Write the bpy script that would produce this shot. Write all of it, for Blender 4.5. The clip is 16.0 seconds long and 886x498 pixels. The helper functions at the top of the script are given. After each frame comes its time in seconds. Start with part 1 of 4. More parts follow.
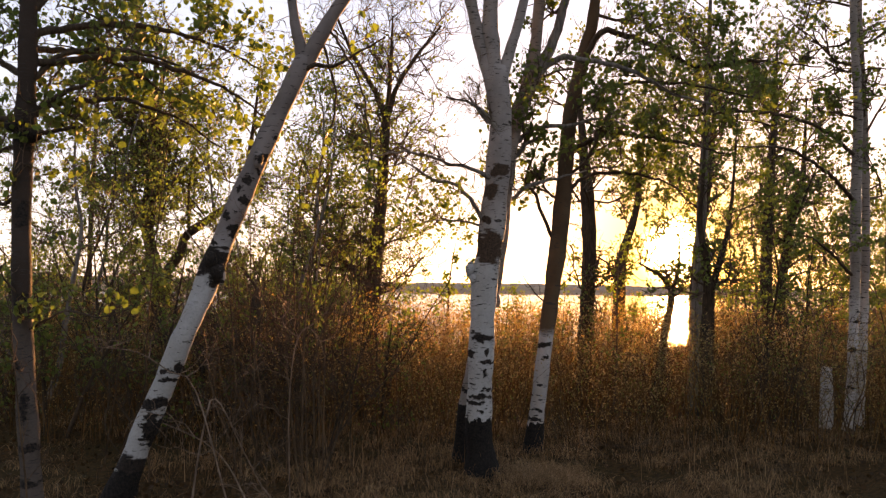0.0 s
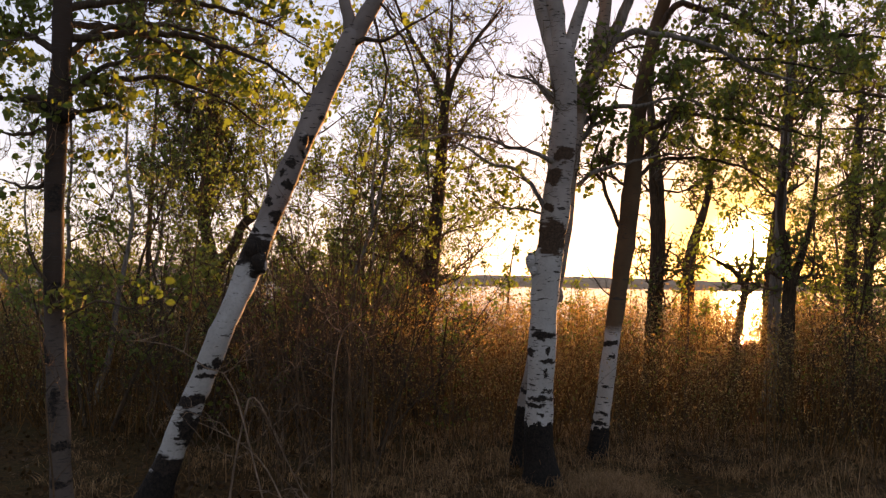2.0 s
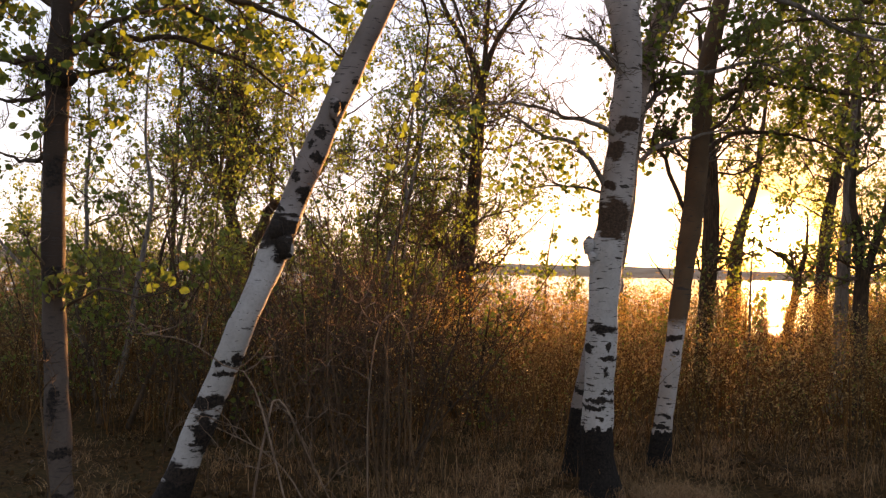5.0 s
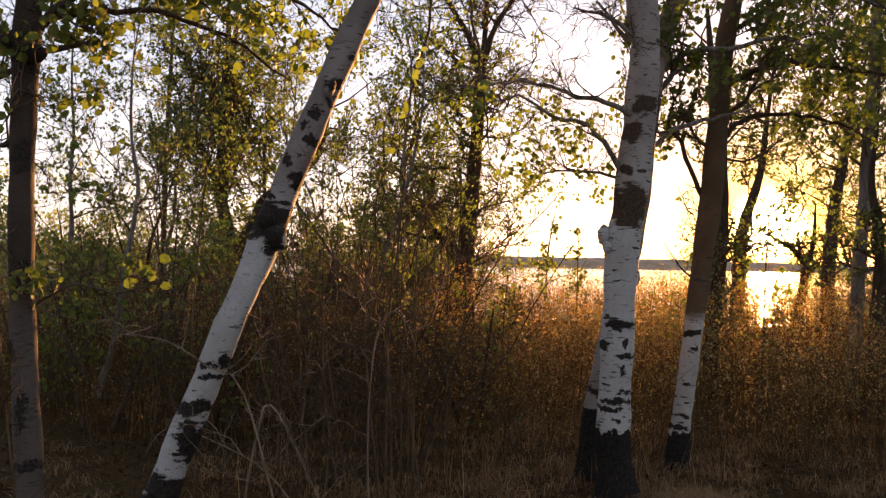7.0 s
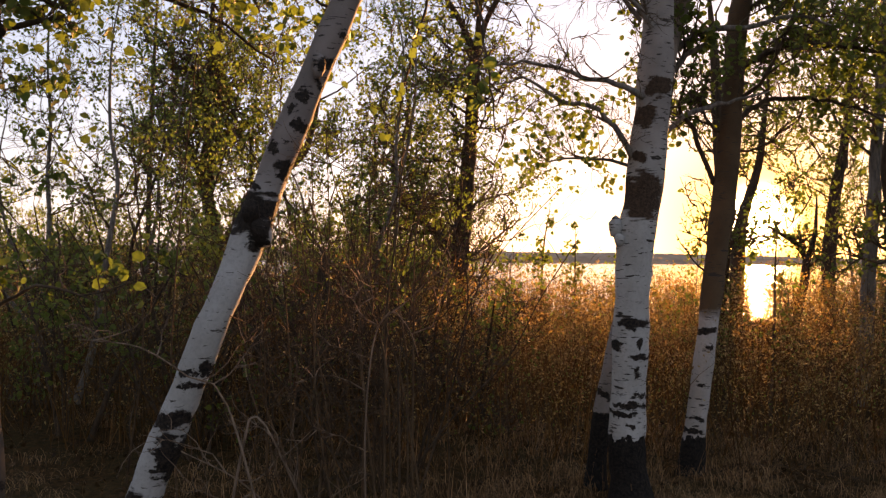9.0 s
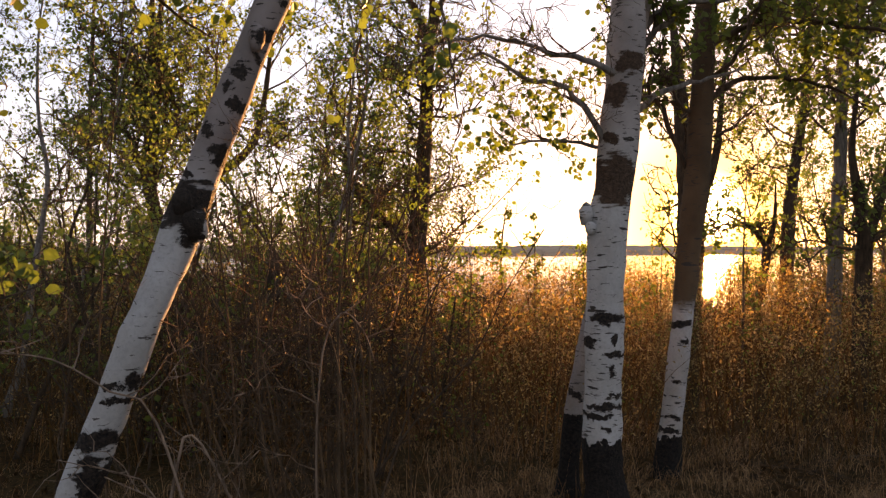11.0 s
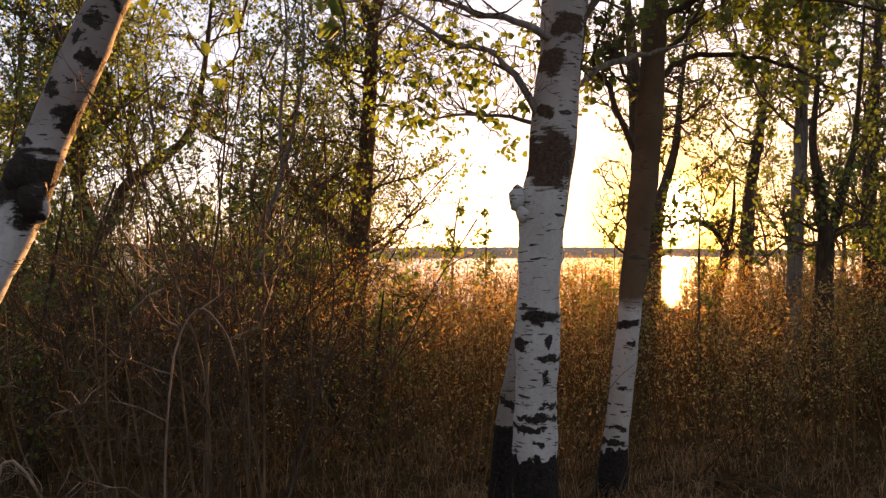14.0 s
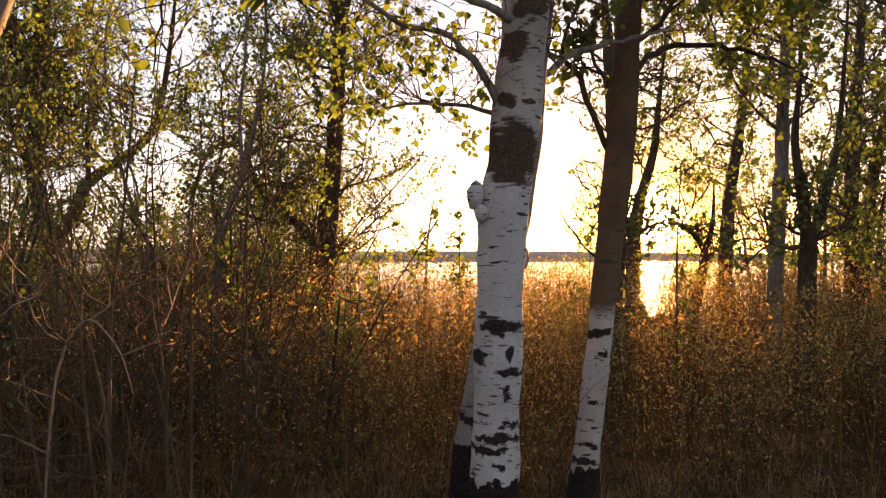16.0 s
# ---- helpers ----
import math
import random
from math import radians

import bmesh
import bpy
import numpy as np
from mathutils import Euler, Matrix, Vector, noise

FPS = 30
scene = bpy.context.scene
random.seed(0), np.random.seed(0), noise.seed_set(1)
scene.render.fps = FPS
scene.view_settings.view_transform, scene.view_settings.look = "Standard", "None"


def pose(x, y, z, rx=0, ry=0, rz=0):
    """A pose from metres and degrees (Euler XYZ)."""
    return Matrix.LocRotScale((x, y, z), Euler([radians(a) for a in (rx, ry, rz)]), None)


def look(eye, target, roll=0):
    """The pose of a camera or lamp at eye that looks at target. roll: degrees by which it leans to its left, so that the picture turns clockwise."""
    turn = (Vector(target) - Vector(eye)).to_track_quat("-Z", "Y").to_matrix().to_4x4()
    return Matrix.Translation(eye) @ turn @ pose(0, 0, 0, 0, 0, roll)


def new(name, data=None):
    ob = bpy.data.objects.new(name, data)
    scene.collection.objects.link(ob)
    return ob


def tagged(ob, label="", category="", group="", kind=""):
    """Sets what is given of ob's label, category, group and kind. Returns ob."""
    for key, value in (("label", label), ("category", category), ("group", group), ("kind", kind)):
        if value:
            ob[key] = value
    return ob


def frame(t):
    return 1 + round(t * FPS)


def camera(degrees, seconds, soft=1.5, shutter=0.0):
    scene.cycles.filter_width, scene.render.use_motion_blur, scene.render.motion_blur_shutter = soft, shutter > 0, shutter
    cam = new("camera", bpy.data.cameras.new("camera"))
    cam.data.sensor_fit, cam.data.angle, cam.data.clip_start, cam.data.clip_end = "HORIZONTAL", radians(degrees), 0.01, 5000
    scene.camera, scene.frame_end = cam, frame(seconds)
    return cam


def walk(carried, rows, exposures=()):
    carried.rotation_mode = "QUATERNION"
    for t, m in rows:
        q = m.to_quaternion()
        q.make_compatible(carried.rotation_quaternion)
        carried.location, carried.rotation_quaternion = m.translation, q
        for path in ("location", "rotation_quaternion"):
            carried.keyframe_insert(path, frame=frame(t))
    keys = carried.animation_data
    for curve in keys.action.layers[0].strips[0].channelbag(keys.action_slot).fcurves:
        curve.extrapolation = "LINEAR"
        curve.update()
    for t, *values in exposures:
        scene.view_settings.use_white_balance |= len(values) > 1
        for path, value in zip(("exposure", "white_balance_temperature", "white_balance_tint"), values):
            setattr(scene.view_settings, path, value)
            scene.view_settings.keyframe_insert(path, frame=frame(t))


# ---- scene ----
cam = camera(55.0, 16.0, soft=1.35)
PATH = [
    (0, (0.076, -1.04, 1.493), (0.051, 0.957, 1.592), 0.5),
    (0.5, (0.093, -0.904, 1.486), (0.035, 1.092, 1.581), 0.7),
    (1, (0.099, -0.775, 1.488), (0.006, 1.221, 1.579), 0.7),
    (1.5, (0.107, -0.647, 1.496), (-0.027, 1.347, 1.581), 0.9),
    (2, (0.095, -0.538, 1.497), (-0.074, 1.453, 1.576), 1.1),
    (2.5, (0.07, -0.407, 1.484), (-0.13, 1.582, 1.558), 1.3),
    (3, (0.034, -0.296, 1.471), (-0.187, 1.691, 1.541), 1.4),
    (3.5, (-0.019, -0.156, 1.48), (-0.25, 1.829, 1.544), 1.5),
    (4, (-0.048, -0.055, 1.489), (-0.284, 1.93, 1.548), 1.5),
    (6.5, (-0.185, 0.464, 1.471), (-0.405, 2.452, 1.51), 1.0),
    (7, (-0.207, 0.555, 1.477), (-0.426, 2.543, 1.511), 1.0),
    (7.5, (-0.243, 0.681, 1.484), (-0.46, 2.669, 1.512), 1.0),
    (8, (-0.26, 0.752, 1.48), (-0.478, 2.74, 1.506), 0.9),
    (10.5, (-0.37, 1.268, 1.472), (-0.488, 3.265, 1.489), -0.3),
    (11, (-0.36, 1.357, 1.464), (-0.45, 3.355, 1.477), -0.5),
    (11.5, (-0.324, 1.467, 1.445), (-0.392, 3.466, 1.458), -0.6),
    (12, (-0.278, 1.548, 1.446), (-0.331, 3.547, 1.456), -0.6),
    (12.5, (-0.228, 1.636, 1.45), (-0.269, 3.635, 1.459), -0.5),
    (13, (-0.189, 1.733, 1.45), (-0.219, 3.733, 1.458), -0.5),
    (13.5, (-0.149, 1.868, 1.425), (-0.168, 3.868, 1.437), -0.4),
    (14, (-0.126, 1.967, 1.404), (-0.134, 3.967, 1.42), -0.3),
    (14.5, (-0.104, 2.111, 1.383), (-0.099, 4.111, 1.404), -0.1),
    (15, (-0.08, 2.178, 1.394), (-0.064, 4.178, 1.415), 0.0),
    (15.5, (-0.032, 2.268, 1.397), (-0.008, 4.268, 1.42), -0.0),
    (16, (0.006, 2.346, 1.4), (0.041, 4.345, 1.425), -0.2),
]
walk(cam, [(t, look(eye, target, roll)) for t, eye, target, roll in PATH], [(0, 2.70, 14100, 35), (2, 2.42, 13400, 35), (4, 2.84, 14300, 35), (6.5, 2.74, 14100, 35), (7.5, 2.47, 13500, 35), (8, 2.40, 13300, 35), (10.5, 2.63, 13800, 35), (12, 2.74, 14100, 35), (13, 2.58, 13900, 35), (16, 2.84, 14500, 35)])

# ---- world, sun ----
SUN_AZ, SUN_EL = 14.7, 2.7           # degrees: to the right of +y, above the horizon
world = bpy.data.worlds.new("evening_sky")
scene.world = world
world.use_nodes = True
wn = world.node_tree
sky = wn.nodes.new("ShaderNodeTexSky")
sky.sky_type, sky.sun_disc = "NISHITA", False
sky.sun_elevation, sky.sun_rotation = radians(SUN_EL), radians(SUN_AZ)
sky.air_density, sky.dust_density, sky.ozone_density = 0.75, 0.4, 1.5
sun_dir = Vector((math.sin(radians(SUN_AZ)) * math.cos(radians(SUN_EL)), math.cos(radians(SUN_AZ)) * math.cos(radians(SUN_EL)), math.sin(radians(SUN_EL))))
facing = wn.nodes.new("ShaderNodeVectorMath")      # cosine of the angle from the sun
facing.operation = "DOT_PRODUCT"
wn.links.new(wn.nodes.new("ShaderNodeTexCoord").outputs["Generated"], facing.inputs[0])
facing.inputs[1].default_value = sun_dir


def sky_maths(op, a, b):
    m = wn.nodes.new("ShaderNodeMath")
    m.operation = op
    for k, v in enumerate((a, b)):
        if hasattr(v, "is_output"):
            wn.links.new(v, m.inputs[k])
        else:
            m.inputs[k].default_value = v
    return m.outputs[0]


split = wn.nodes.new("ShaderNodeSeparateXYZ")      # thin evening haze over the whole sky, thicker towards the horizon
wn.links.new(facing.inputs[0].links[0].from_socket, split.inputs[0])
height = sky_maths("ABSOLUTE", split.outputs[2], 0.0)
haze = wn.nodes.new("ShaderNodeVectorMath")
haze.operation = "SCALE"
haze.inputs[0].default_value = (0.96, 0.94, 0.84)
toward = sky_maths("EXPONENT", sky_maths("MULTIPLY", sky_maths("SUBTRACT", facing.outputs["Value"], 1.0), 2.0 / radians(34.0) ** 2), 0.0)
wn.links.new(sky_maths("MULTIPLY", sky_maths("EXPONENT", sky_maths("MULTIPLY", height, -7.5), 0.0), sky_maths("ADD", sky_maths("MULTIPLY", toward, 0.5), 0.68)), haze.inputs["Scale"])
blue = wn.nodes.new("ShaderNodeVectorMath")
wn.links.new(haze.outputs[0], blue.inputs[0])
blue.inputs[1].default_value = (0.43, 0.92, 1.84)
dome = wn.nodes.new("ShaderNodeVectorMath")
dome.operation = "MULTIPLY_ADD"
wn.links.new(sky.outputs[0], dome.inputs[0])
dome.inputs[1].default_value = (0.22, 0.22, 0.22)
wn.links.new(blue.outputs[0], dome.inputs[2])
faded = wn.nodes.new("ShaderNodeVectorMath")        # the evening sky grows dimmer away from the sun
faded.operation = "SCALE"
wn.links.new(dome.outputs[0], faded.inputs[0])
wn.links.new(sky_maths("ADD", sky_maths("MULTIPLY", facing.outputs["Value"], 0.16), 0.84), faded.inputs["Scale"])
near_sun = sky_maths("EXPONENT", sky_maths("MULTIPLY", sky_maths("SUBTRACT", facing.outputs["Value"], 1.0), 2.0 / radians(6.5) ** 2), 0.0)
yellowed = wn.nodes.new("ShaderNodeMix")           # the low sky turns yellow round the sun
yellowed.data_type, yellowed.blend_type = "RGBA", "MULTIPLY"
wn.links.new(near_sun, yellowed.inputs[0])
wn.links.new(faded.outputs[0], yellowed.inputs[6])
yellowed.inputs[7].default_value = (0.52, 0.39, 0.14, 1)
total = yellowed.outputs[2]
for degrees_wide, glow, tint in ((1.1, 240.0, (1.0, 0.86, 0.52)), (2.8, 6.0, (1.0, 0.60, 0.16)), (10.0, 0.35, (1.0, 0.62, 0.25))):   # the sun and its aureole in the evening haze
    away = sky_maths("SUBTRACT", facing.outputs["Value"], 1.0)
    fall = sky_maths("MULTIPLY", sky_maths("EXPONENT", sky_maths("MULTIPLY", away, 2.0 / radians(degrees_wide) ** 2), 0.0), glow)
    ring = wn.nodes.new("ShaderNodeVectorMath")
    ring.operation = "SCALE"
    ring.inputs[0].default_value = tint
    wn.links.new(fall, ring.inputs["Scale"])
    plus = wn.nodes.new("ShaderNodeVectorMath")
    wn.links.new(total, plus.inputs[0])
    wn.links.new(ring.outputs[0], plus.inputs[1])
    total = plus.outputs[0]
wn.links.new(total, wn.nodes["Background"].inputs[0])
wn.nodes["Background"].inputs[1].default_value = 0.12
sun = new("sun", bpy.data.lights.new("sun", "SUN"))
sun.data.energy, sun.data.angle, sun.data.color = 3.4, radians(0.6), (1.0, 0.62, 0.32)
sun.matrix_world = look(sun_dir * 100, (0, 0, 0))


# ---- materials ----
def nodes_of(name):
    m = bpy.data.materials.new(name)
    m.use_nodes = True
    return m, m.node_tree.nodes, m.node_tree.links, m.node_tree.nodes["Principled BSDF"]


def noise_node(n, l, vec, scale, detail=4.0, rough=0.6):
    t = n.new("ShaderNodeTexNoise")
    t.inputs["Scale"].default_value, t.inputs["Detail"].default_value, t.inputs["Roughness"].default_value = scale, detail, rough
    if vec:
        l.new(vec, t.inputs["Vector"])
    return t.outputs[0]


def ramp(n, l, fac, stops, mode="LINEAR"):
    r = n.new("ShaderNodeValToRGB")
    r.color_ramp.interpolation = mode
    e = r.color_ramp.elements
    while len(e) < len(stops):
        e.new(0.5)
    for k, (p, c) in enumerate(stops):
        e[k].position = p
        e[k].color = (*c, 1) if isinstance(c, tuple) else (c, c, c, 1)
    l.new(fac, r.inputs[0])
    return r.outputs[0]


def mix(n, l, fac, a, b, kind="MIX"):
    m = n.new("ShaderNodeMix")
    m.data_type, m.blend_type = "RGBA", kind
    for sock, v in ((m.inputs[0], fac), (m.inputs[6], a), (m.inputs[7], b)):
        if hasattr(v, "is_output"):
            l.new(v, sock)
        else:
            sock.default_value = (*v, 1) if isinstance(v, tuple) else v
    return m.outputs[2]


def maths(n, l, op, a, b=0.0, c=0.0):
    m = n.new("ShaderNodeMath")
    m.operation = op
    for k, v in enumerate((a, b, c)):
        if hasattr(v, "is_output"):
            l.new(v, m.inputs[k])
        else:
            m.inputs[k].default_value = v
    return m.outputs[0]


def bump(n, l, bsdf, height, strength, dist=0.01):
    b = n.new("ShaderNodeBump")
    b.inputs["Strength"].default_value, b.inputs["Distance"].default_value = strength, dist
    l.new(height, b.inputs["Height"])
    l.new(b.outputs[0], bsdf.inputs["Normal"])


def scaled(n, l, vec, sx, sy, sz):
    m = n.new("ShaderNodeMapping")
    m.inputs["Scale"].default_value = (sx, sy, sz)
    l.new(vec, m.inputs["Vector"])
    return m.outputs[0]


def aspen_bark(name, black_top, scars=(), pale=(0.47, 0.445, 0.425), marks=0.5, upper=None, blend=0.18, scab_col=(0.045, 0.034, 0.027)):
    """Chalky aspen bark: dark flat lenticels, rough black bark below black_top, scars (x, z, half width, half height),
    and a browner bark colour above upper (z, colour)."""
    m, n, l, p = nodes_of(name)
    pos = n.new("ShaderNodeNewGeometry").outputs["Position"]
    fine = noise_node(n, l, pos, 60.0, 5.0)
    lent = noise_node(n, l, scaled(n, l, pos, 13, 13, 85), 1.0, 2.0)
    lent_big = noise_node(n, l, scaled(n, l, pos, 6, 6, 30), 1.0, 2.0)
    tone = noise_node(n, l, pos, 4.0, 4.0)
    ragged = n.new("ShaderNodeTexNoise")
    ragged.inputs["Scale"].default_value, ragged.inputs["Detail"].default_value, ragged.inputs["Roughness"].default_value = 11.0, 7.0, 0.72
    l.new(pos, ragged.inputs["Vector"])
    off = n.new("ShaderNodeVectorMath")
    off.operation = "MULTIPLY_ADD"
    l.new(ragged.outputs["Color"], off.inputs[0])
    off.inputs[1].default_value = (0.22, 0.22, 0.13)
    shift = n.new("ShaderNodeVectorMath")
    shift.operation = "SUBTRACT"
    l.new(pos, shift.inputs[0])
    shift.inputs[1].default_value = (0.11, 0.11, 0.065)
    l.new(shift.outputs[0], off.inputs[2])
    xyz = n.new("ShaderNodeSeparateXYZ")
    l.new(off.outputs[0], xyz.inputs[0])
    x, z = xyz.outputs[0], xyz.outputs[2]
    base = mix(n, l, ramp(n, l, tone, [(0.3, 0.0), (0.7, 1.0)]), pale, tuple(c * k for c, k in zip(pale, (0.72, 0.70, 0.66))))
    base = mix(n, l, ramp(n, l, fine, [(0.45, 0.0), (0.8, 0.55)]), base, tuple(0.5 * c for c in pale))
    if upper:
        brown = mix(n, l, ramp(n, l, tone, [(0.3, 0.0), (0.7, 1.0)]), upper[1], tuple(0.6 * c for c in upper[1]))
        base = mix(n, l, ramp(n, l, maths(n, l, "ADD", maths(n, l, "SUBTRACT", z, upper[0]), 0.5), [(0.5 - blend, 0.0), (0.5 + blend, 1.0)]), base, brown)
    tongue = maths(n, l, "MULTIPLY", maths(n, l, "SUBTRACT", noise_node(n, l, scaled(n, l, pos, 17, 17, 5), 1.0, 3.0), 0.5), 0.11)
    foot = maths(n, l, "LESS_THAN", maths(n, l, "ADD", z, tongue), black_top)
    mask = foot
    streak = maths(n, l, "MULTIPLY", maths(n, l, "SUBTRACT", lent_big, 0.47), 3.0)
    for cx, cz, rx, rz in scars:
        dx = maths(n, l, "MULTIPLY", maths(n, l, "SUBTRACT", x, cx), 1 / rx)
        dz = maths(n, l, "MULTIPLY", maths(n, l, "SUBTRACT", z, cz), 1 / rz)
        one = ramp(n, l, maths(n, l, "MULTIPLY", maths(n, l, "ADD", maths(n, l, "MULTIPLY", dx, dx), maths(n, l, "MULTIPLY_ADD", dz, dz, streak)), 0.5), [(0.43, 1.0), (0.60, 0.0)])
        mask = maths(n, l, "MAXIMUM", mask, one)
    spots = maths(n, l, "MAXIMUM", ramp(n, l, lent, [(0.67 - 0.07 * marks, 0.0), (0.69 - 0.07 * marks, 0.9)]), ramp(n, l, lent_big, [(0.70 - 0.05 * marks, 0.0), (0.71 - 0.05 * marks, 1.0)]))
    col = mix(n, l, spots, base, (0.045, 0.037, 0.031))
    rough_bark = mix(n, l, ramp(n, l, fine, [(0.35, 0.0), (0.7, 1.0)]), (0.008, 0.007, 0.006), (0.030, 0.024, 0.020))
    scab = mix(n, l, ramp(n, l, fine, [(0.35, 0.0), (0.7, 1.0)]), (0.012, 0.009, 0.008), (0.05, 0.038, 0.03))
    old_scab = mix(n, l, ramp(n, l, fine, [(0.3, 0.0), (0.75, 1.0)]), tuple(0.35 * c for c in scab_col), scab_col)
    scab = mix(n, l, maths(n, l, "GREATER_THAN", z, 1.4), scab, old_scab)
    col = mix(n, l, mask, col, mix(n, l, foot, scab, rough_bark))
    l.new(col, p.inputs["Base Color"])
    p.inputs["Roughness"].default_value = 0.85
    p.inputs["Specular IOR Level"].default_value = 0.12
    h = maths(n, l, "SUBTRACT", maths(n, l, "MULTIPLY", fine, maths(n, l, "ADD", maths(n, l, "MULTIPLY", mask, 3.0), 0.5)), maths(n, l, "MULTIPLY", spots, 0.6))
    bump(n, l, p, h, 0.7, 0.008)
    return m


def dark_bark(name, a, b):
    m, n, l, p = nodes_of(name)
    pos = n.new("ShaderNodeNewGeometry").outputs["Position"]
    furrow = noise_node(n, l, scaled(n, l, pos, 40, 40, 9), 1.0, 4.0)
    tone = noise_node(n, l, pos, 2.5, 3.0)
    col = mix(n, l, ramp(n, l, furrow, [(0.35, 0.0), (0.7, 1.0)]), a, b)
    col = mix(n, l, ramp(n, l, tone, [(0.5, 0.0), (0.75, 0.5)]), col, tuple(1.5 * c for c in b))
    l.new(col, p.inputs["Base Color"])
    p.inputs["Roughness"].default_value = 0.85
    p.inputs["Specular IOR Level"].default_value = 0.2
    bump(n, l, p, furrow, 0.7, 0.012)
    return m


def leaf_mat(name, low, high, through_col, share=0.5, gloss=0.08):
    m, n, l, p = nodes_of(name)
    g = n.new("ShaderNodeNewGeometry")
    rnd = g.outputs["Random Per Island"]
    share_high = maths(n, l, "POWER", rnd, 1.7)
    col = mix(n, l, share_high, low, high)
    vein = noise_node(n, l, g.outputs["Position"], 90.0, 2.0)
    col = mix(n, l, ramp(n, l, vein, [(0.4, 0.0), (0.7, 0.35)]), col, tuple(0.6 * c for c in low))
    l.new(col, p.inputs["Base Color"])
    p.inputs["Roughness"].default_value = 0.55
    p.inputs["Specular IOR Level"].default_value = gloss
    tr = n.new("ShaderNodeBsdfTranslucent")
    l.new(mix(n, l, rnd, tuple(0.7 * c for c in through_col), through_col), tr.inputs[0])
    ms = n.new("ShaderNodeMixShader")
    ms.inputs[0].default_value = share
    l.new(p.outputs[0], ms.inputs[1])
    l.new(tr.outputs[0], ms.inputs[2])
    l.new(ms.outputs[0], n["Material Output"].inputs[0])
    return m


def soil_mat():
    m, n, l, p = nodes_of("leaf_litter_soil")
    pos = n.new("ShaderNodeNewGeometry").outputs["Position"]
    big, small = noise_node(n, l, pos, 0.9, 4.0), noise_node(n, l, pos, 24.0, 6.0)
    col = mix(n, l, ramp(n, l, small, [(0.35, 0.0), (0.68, 1.0)]), (0.019, 0.010, 0.004), (0.088, 0.043, 0.016))
    col = mix(n, l, ramp(n, l, big, [(0.45, 0.0), (0.7, 0.6)]), col, (0.045, 0.036, 0.014))
    l.new(col, p.inputs["Base Color"])
    p.inputs["Roughness"].default_value = 0.95
    p.inputs["Specular IOR Level"].default_value = 0.05
    bump(n, l, p, small, 0.8, 0.03)
    return m


def water_mat():
    m, n, l, p = nodes_of("lake_water")
    pos = n.new("ShaderNodeNewGeometry").outputs["Position"]
    rip = noise_node(n, l, scaled(n, l, pos, 0.5, 1.6, 1), 1.0, 3.0)
    p.inputs["Base Color"].default_value = (0.03, 0.045, 0.05, 1)
    p.inputs["Roughness"].default_value = 0.12
    p.inputs["IOR"].default_value = 1.33
    bump(n, l, p, rip, 0.25, 0.15)
    return m


def wood_far_mat():
    m, n, l, p = nodes_of("hazed_far_woods")
    pos = n.new("ShaderNodeNewGeometry").outputs["Position"]
    t = noise_node(n, l, scaled(n, l, pos, 0.06, 0.06, 0.25), 1.0, 5.0)
    # wood colour paled: the haze over the lake is mixed into it
    l.new(mix(n, l, ramp(n, l, t, [(0.35, 0.0), (0.7, 1.0)]), (0.33, 0.19, 0.115), (0.48, 0.30, 0.19)), p.inputs["Base Color"])
    p.inputs["Roughness"].default_value = 1.0
    return m


BROWN = (0.27, 0.21, 0.17)
BARK_MAIN = aspen_bark("aspen_bark_scarred", 0.44, [(0.30, 1.11, 0.099, 0.039), (0.22, 0.98, 0.050, 0.033), (0.35, 0.92, 0.069, 0.019), (0.30, 0.63, 0.088, 0.022), (0.26, 0.58, 0.094, 0.019),
                       (0.31, 0.51, 0.036, 0.017), (0.37, 0.68, 0.044, 0.017), (0.38, 1.86, 0.150, 0.150), (0.37, 2.33, 0.085, 0.061), (0.47, 2.50, 0.083, 0.066),
                       (0.34, 2.09, 0.072, 0.028), (0.35, 0.99, 0.03, 0.03), (0.33, 0.83, 0.02, 0.035)], pale=(0.41, 0.41, 0.39), marks=0.6, upper=(2.0, (0.33, 0.29, 0.26)), scab_col=(0.11, 0.068, 0.046))
# upper: tan bark, its colour lowered further for the shade up there
BARK_LEAN = aspen_bark("aspen_bark_leaning", 0.24, [(-1.985, 0.52, 0.075, 0.150), (-1.980, 0.70, 0.130, 0.040), (-1.910, 0.92, 0.039, 0.024), (-1.870, 0.86, 0.083, 0.015), (-1.830, 0.95, 0.039, 0.039),
                       (-1.695, 1.69, 0.143, 0.095), (-1.605, 1.59, 0.059, 0.095), (-1.655, 1.83, 0.053, 0.025), (-1.315, 2.46, 0.059, 0.035), (-1.265, 2.34, 0.112, 0.032),
                       (-1.425, 2.30, 0.027, 0.044), (-1.235, 2.62, 0.029, 0.015), (-1.495, 2.06, 0.011, 0.011), (-2.140, 0.26, 0.126, 0.102), (-1.505, 1.92, 0.039, 0.053), (-1.645, 1.70, 0.190, 0.110), (-1.565, 2.03, 0.024, 0.036), (-1.445, 2.14, 0.030, 0.024), (-1.485, 2.22, 0.024, 0.030), (-1.345, 2.25, 0.018, 0.030)], pale=(0.39, 0.392, 0.375), marks=0.25, upper=(1.78, (0.23, 0.19, 0.17)))
BARK_SIDE = aspen_bark("aspen_bark_slim", 0.28, [(0.93, 0.90, 0.030, 0.017), (0.85, 0.40, 0.067, 0.017), (0.82, 0.32, 0.067, 0.017), (0.89, 0.64, 0.027, 0.013), (0.90, 1.00, 0.101, 0.027)],
                       pale=(0.42, 0.395, 0.37), marks=0.3, upper=(1.12, (0.115, 0.070, 0.040)), blend=0.04)
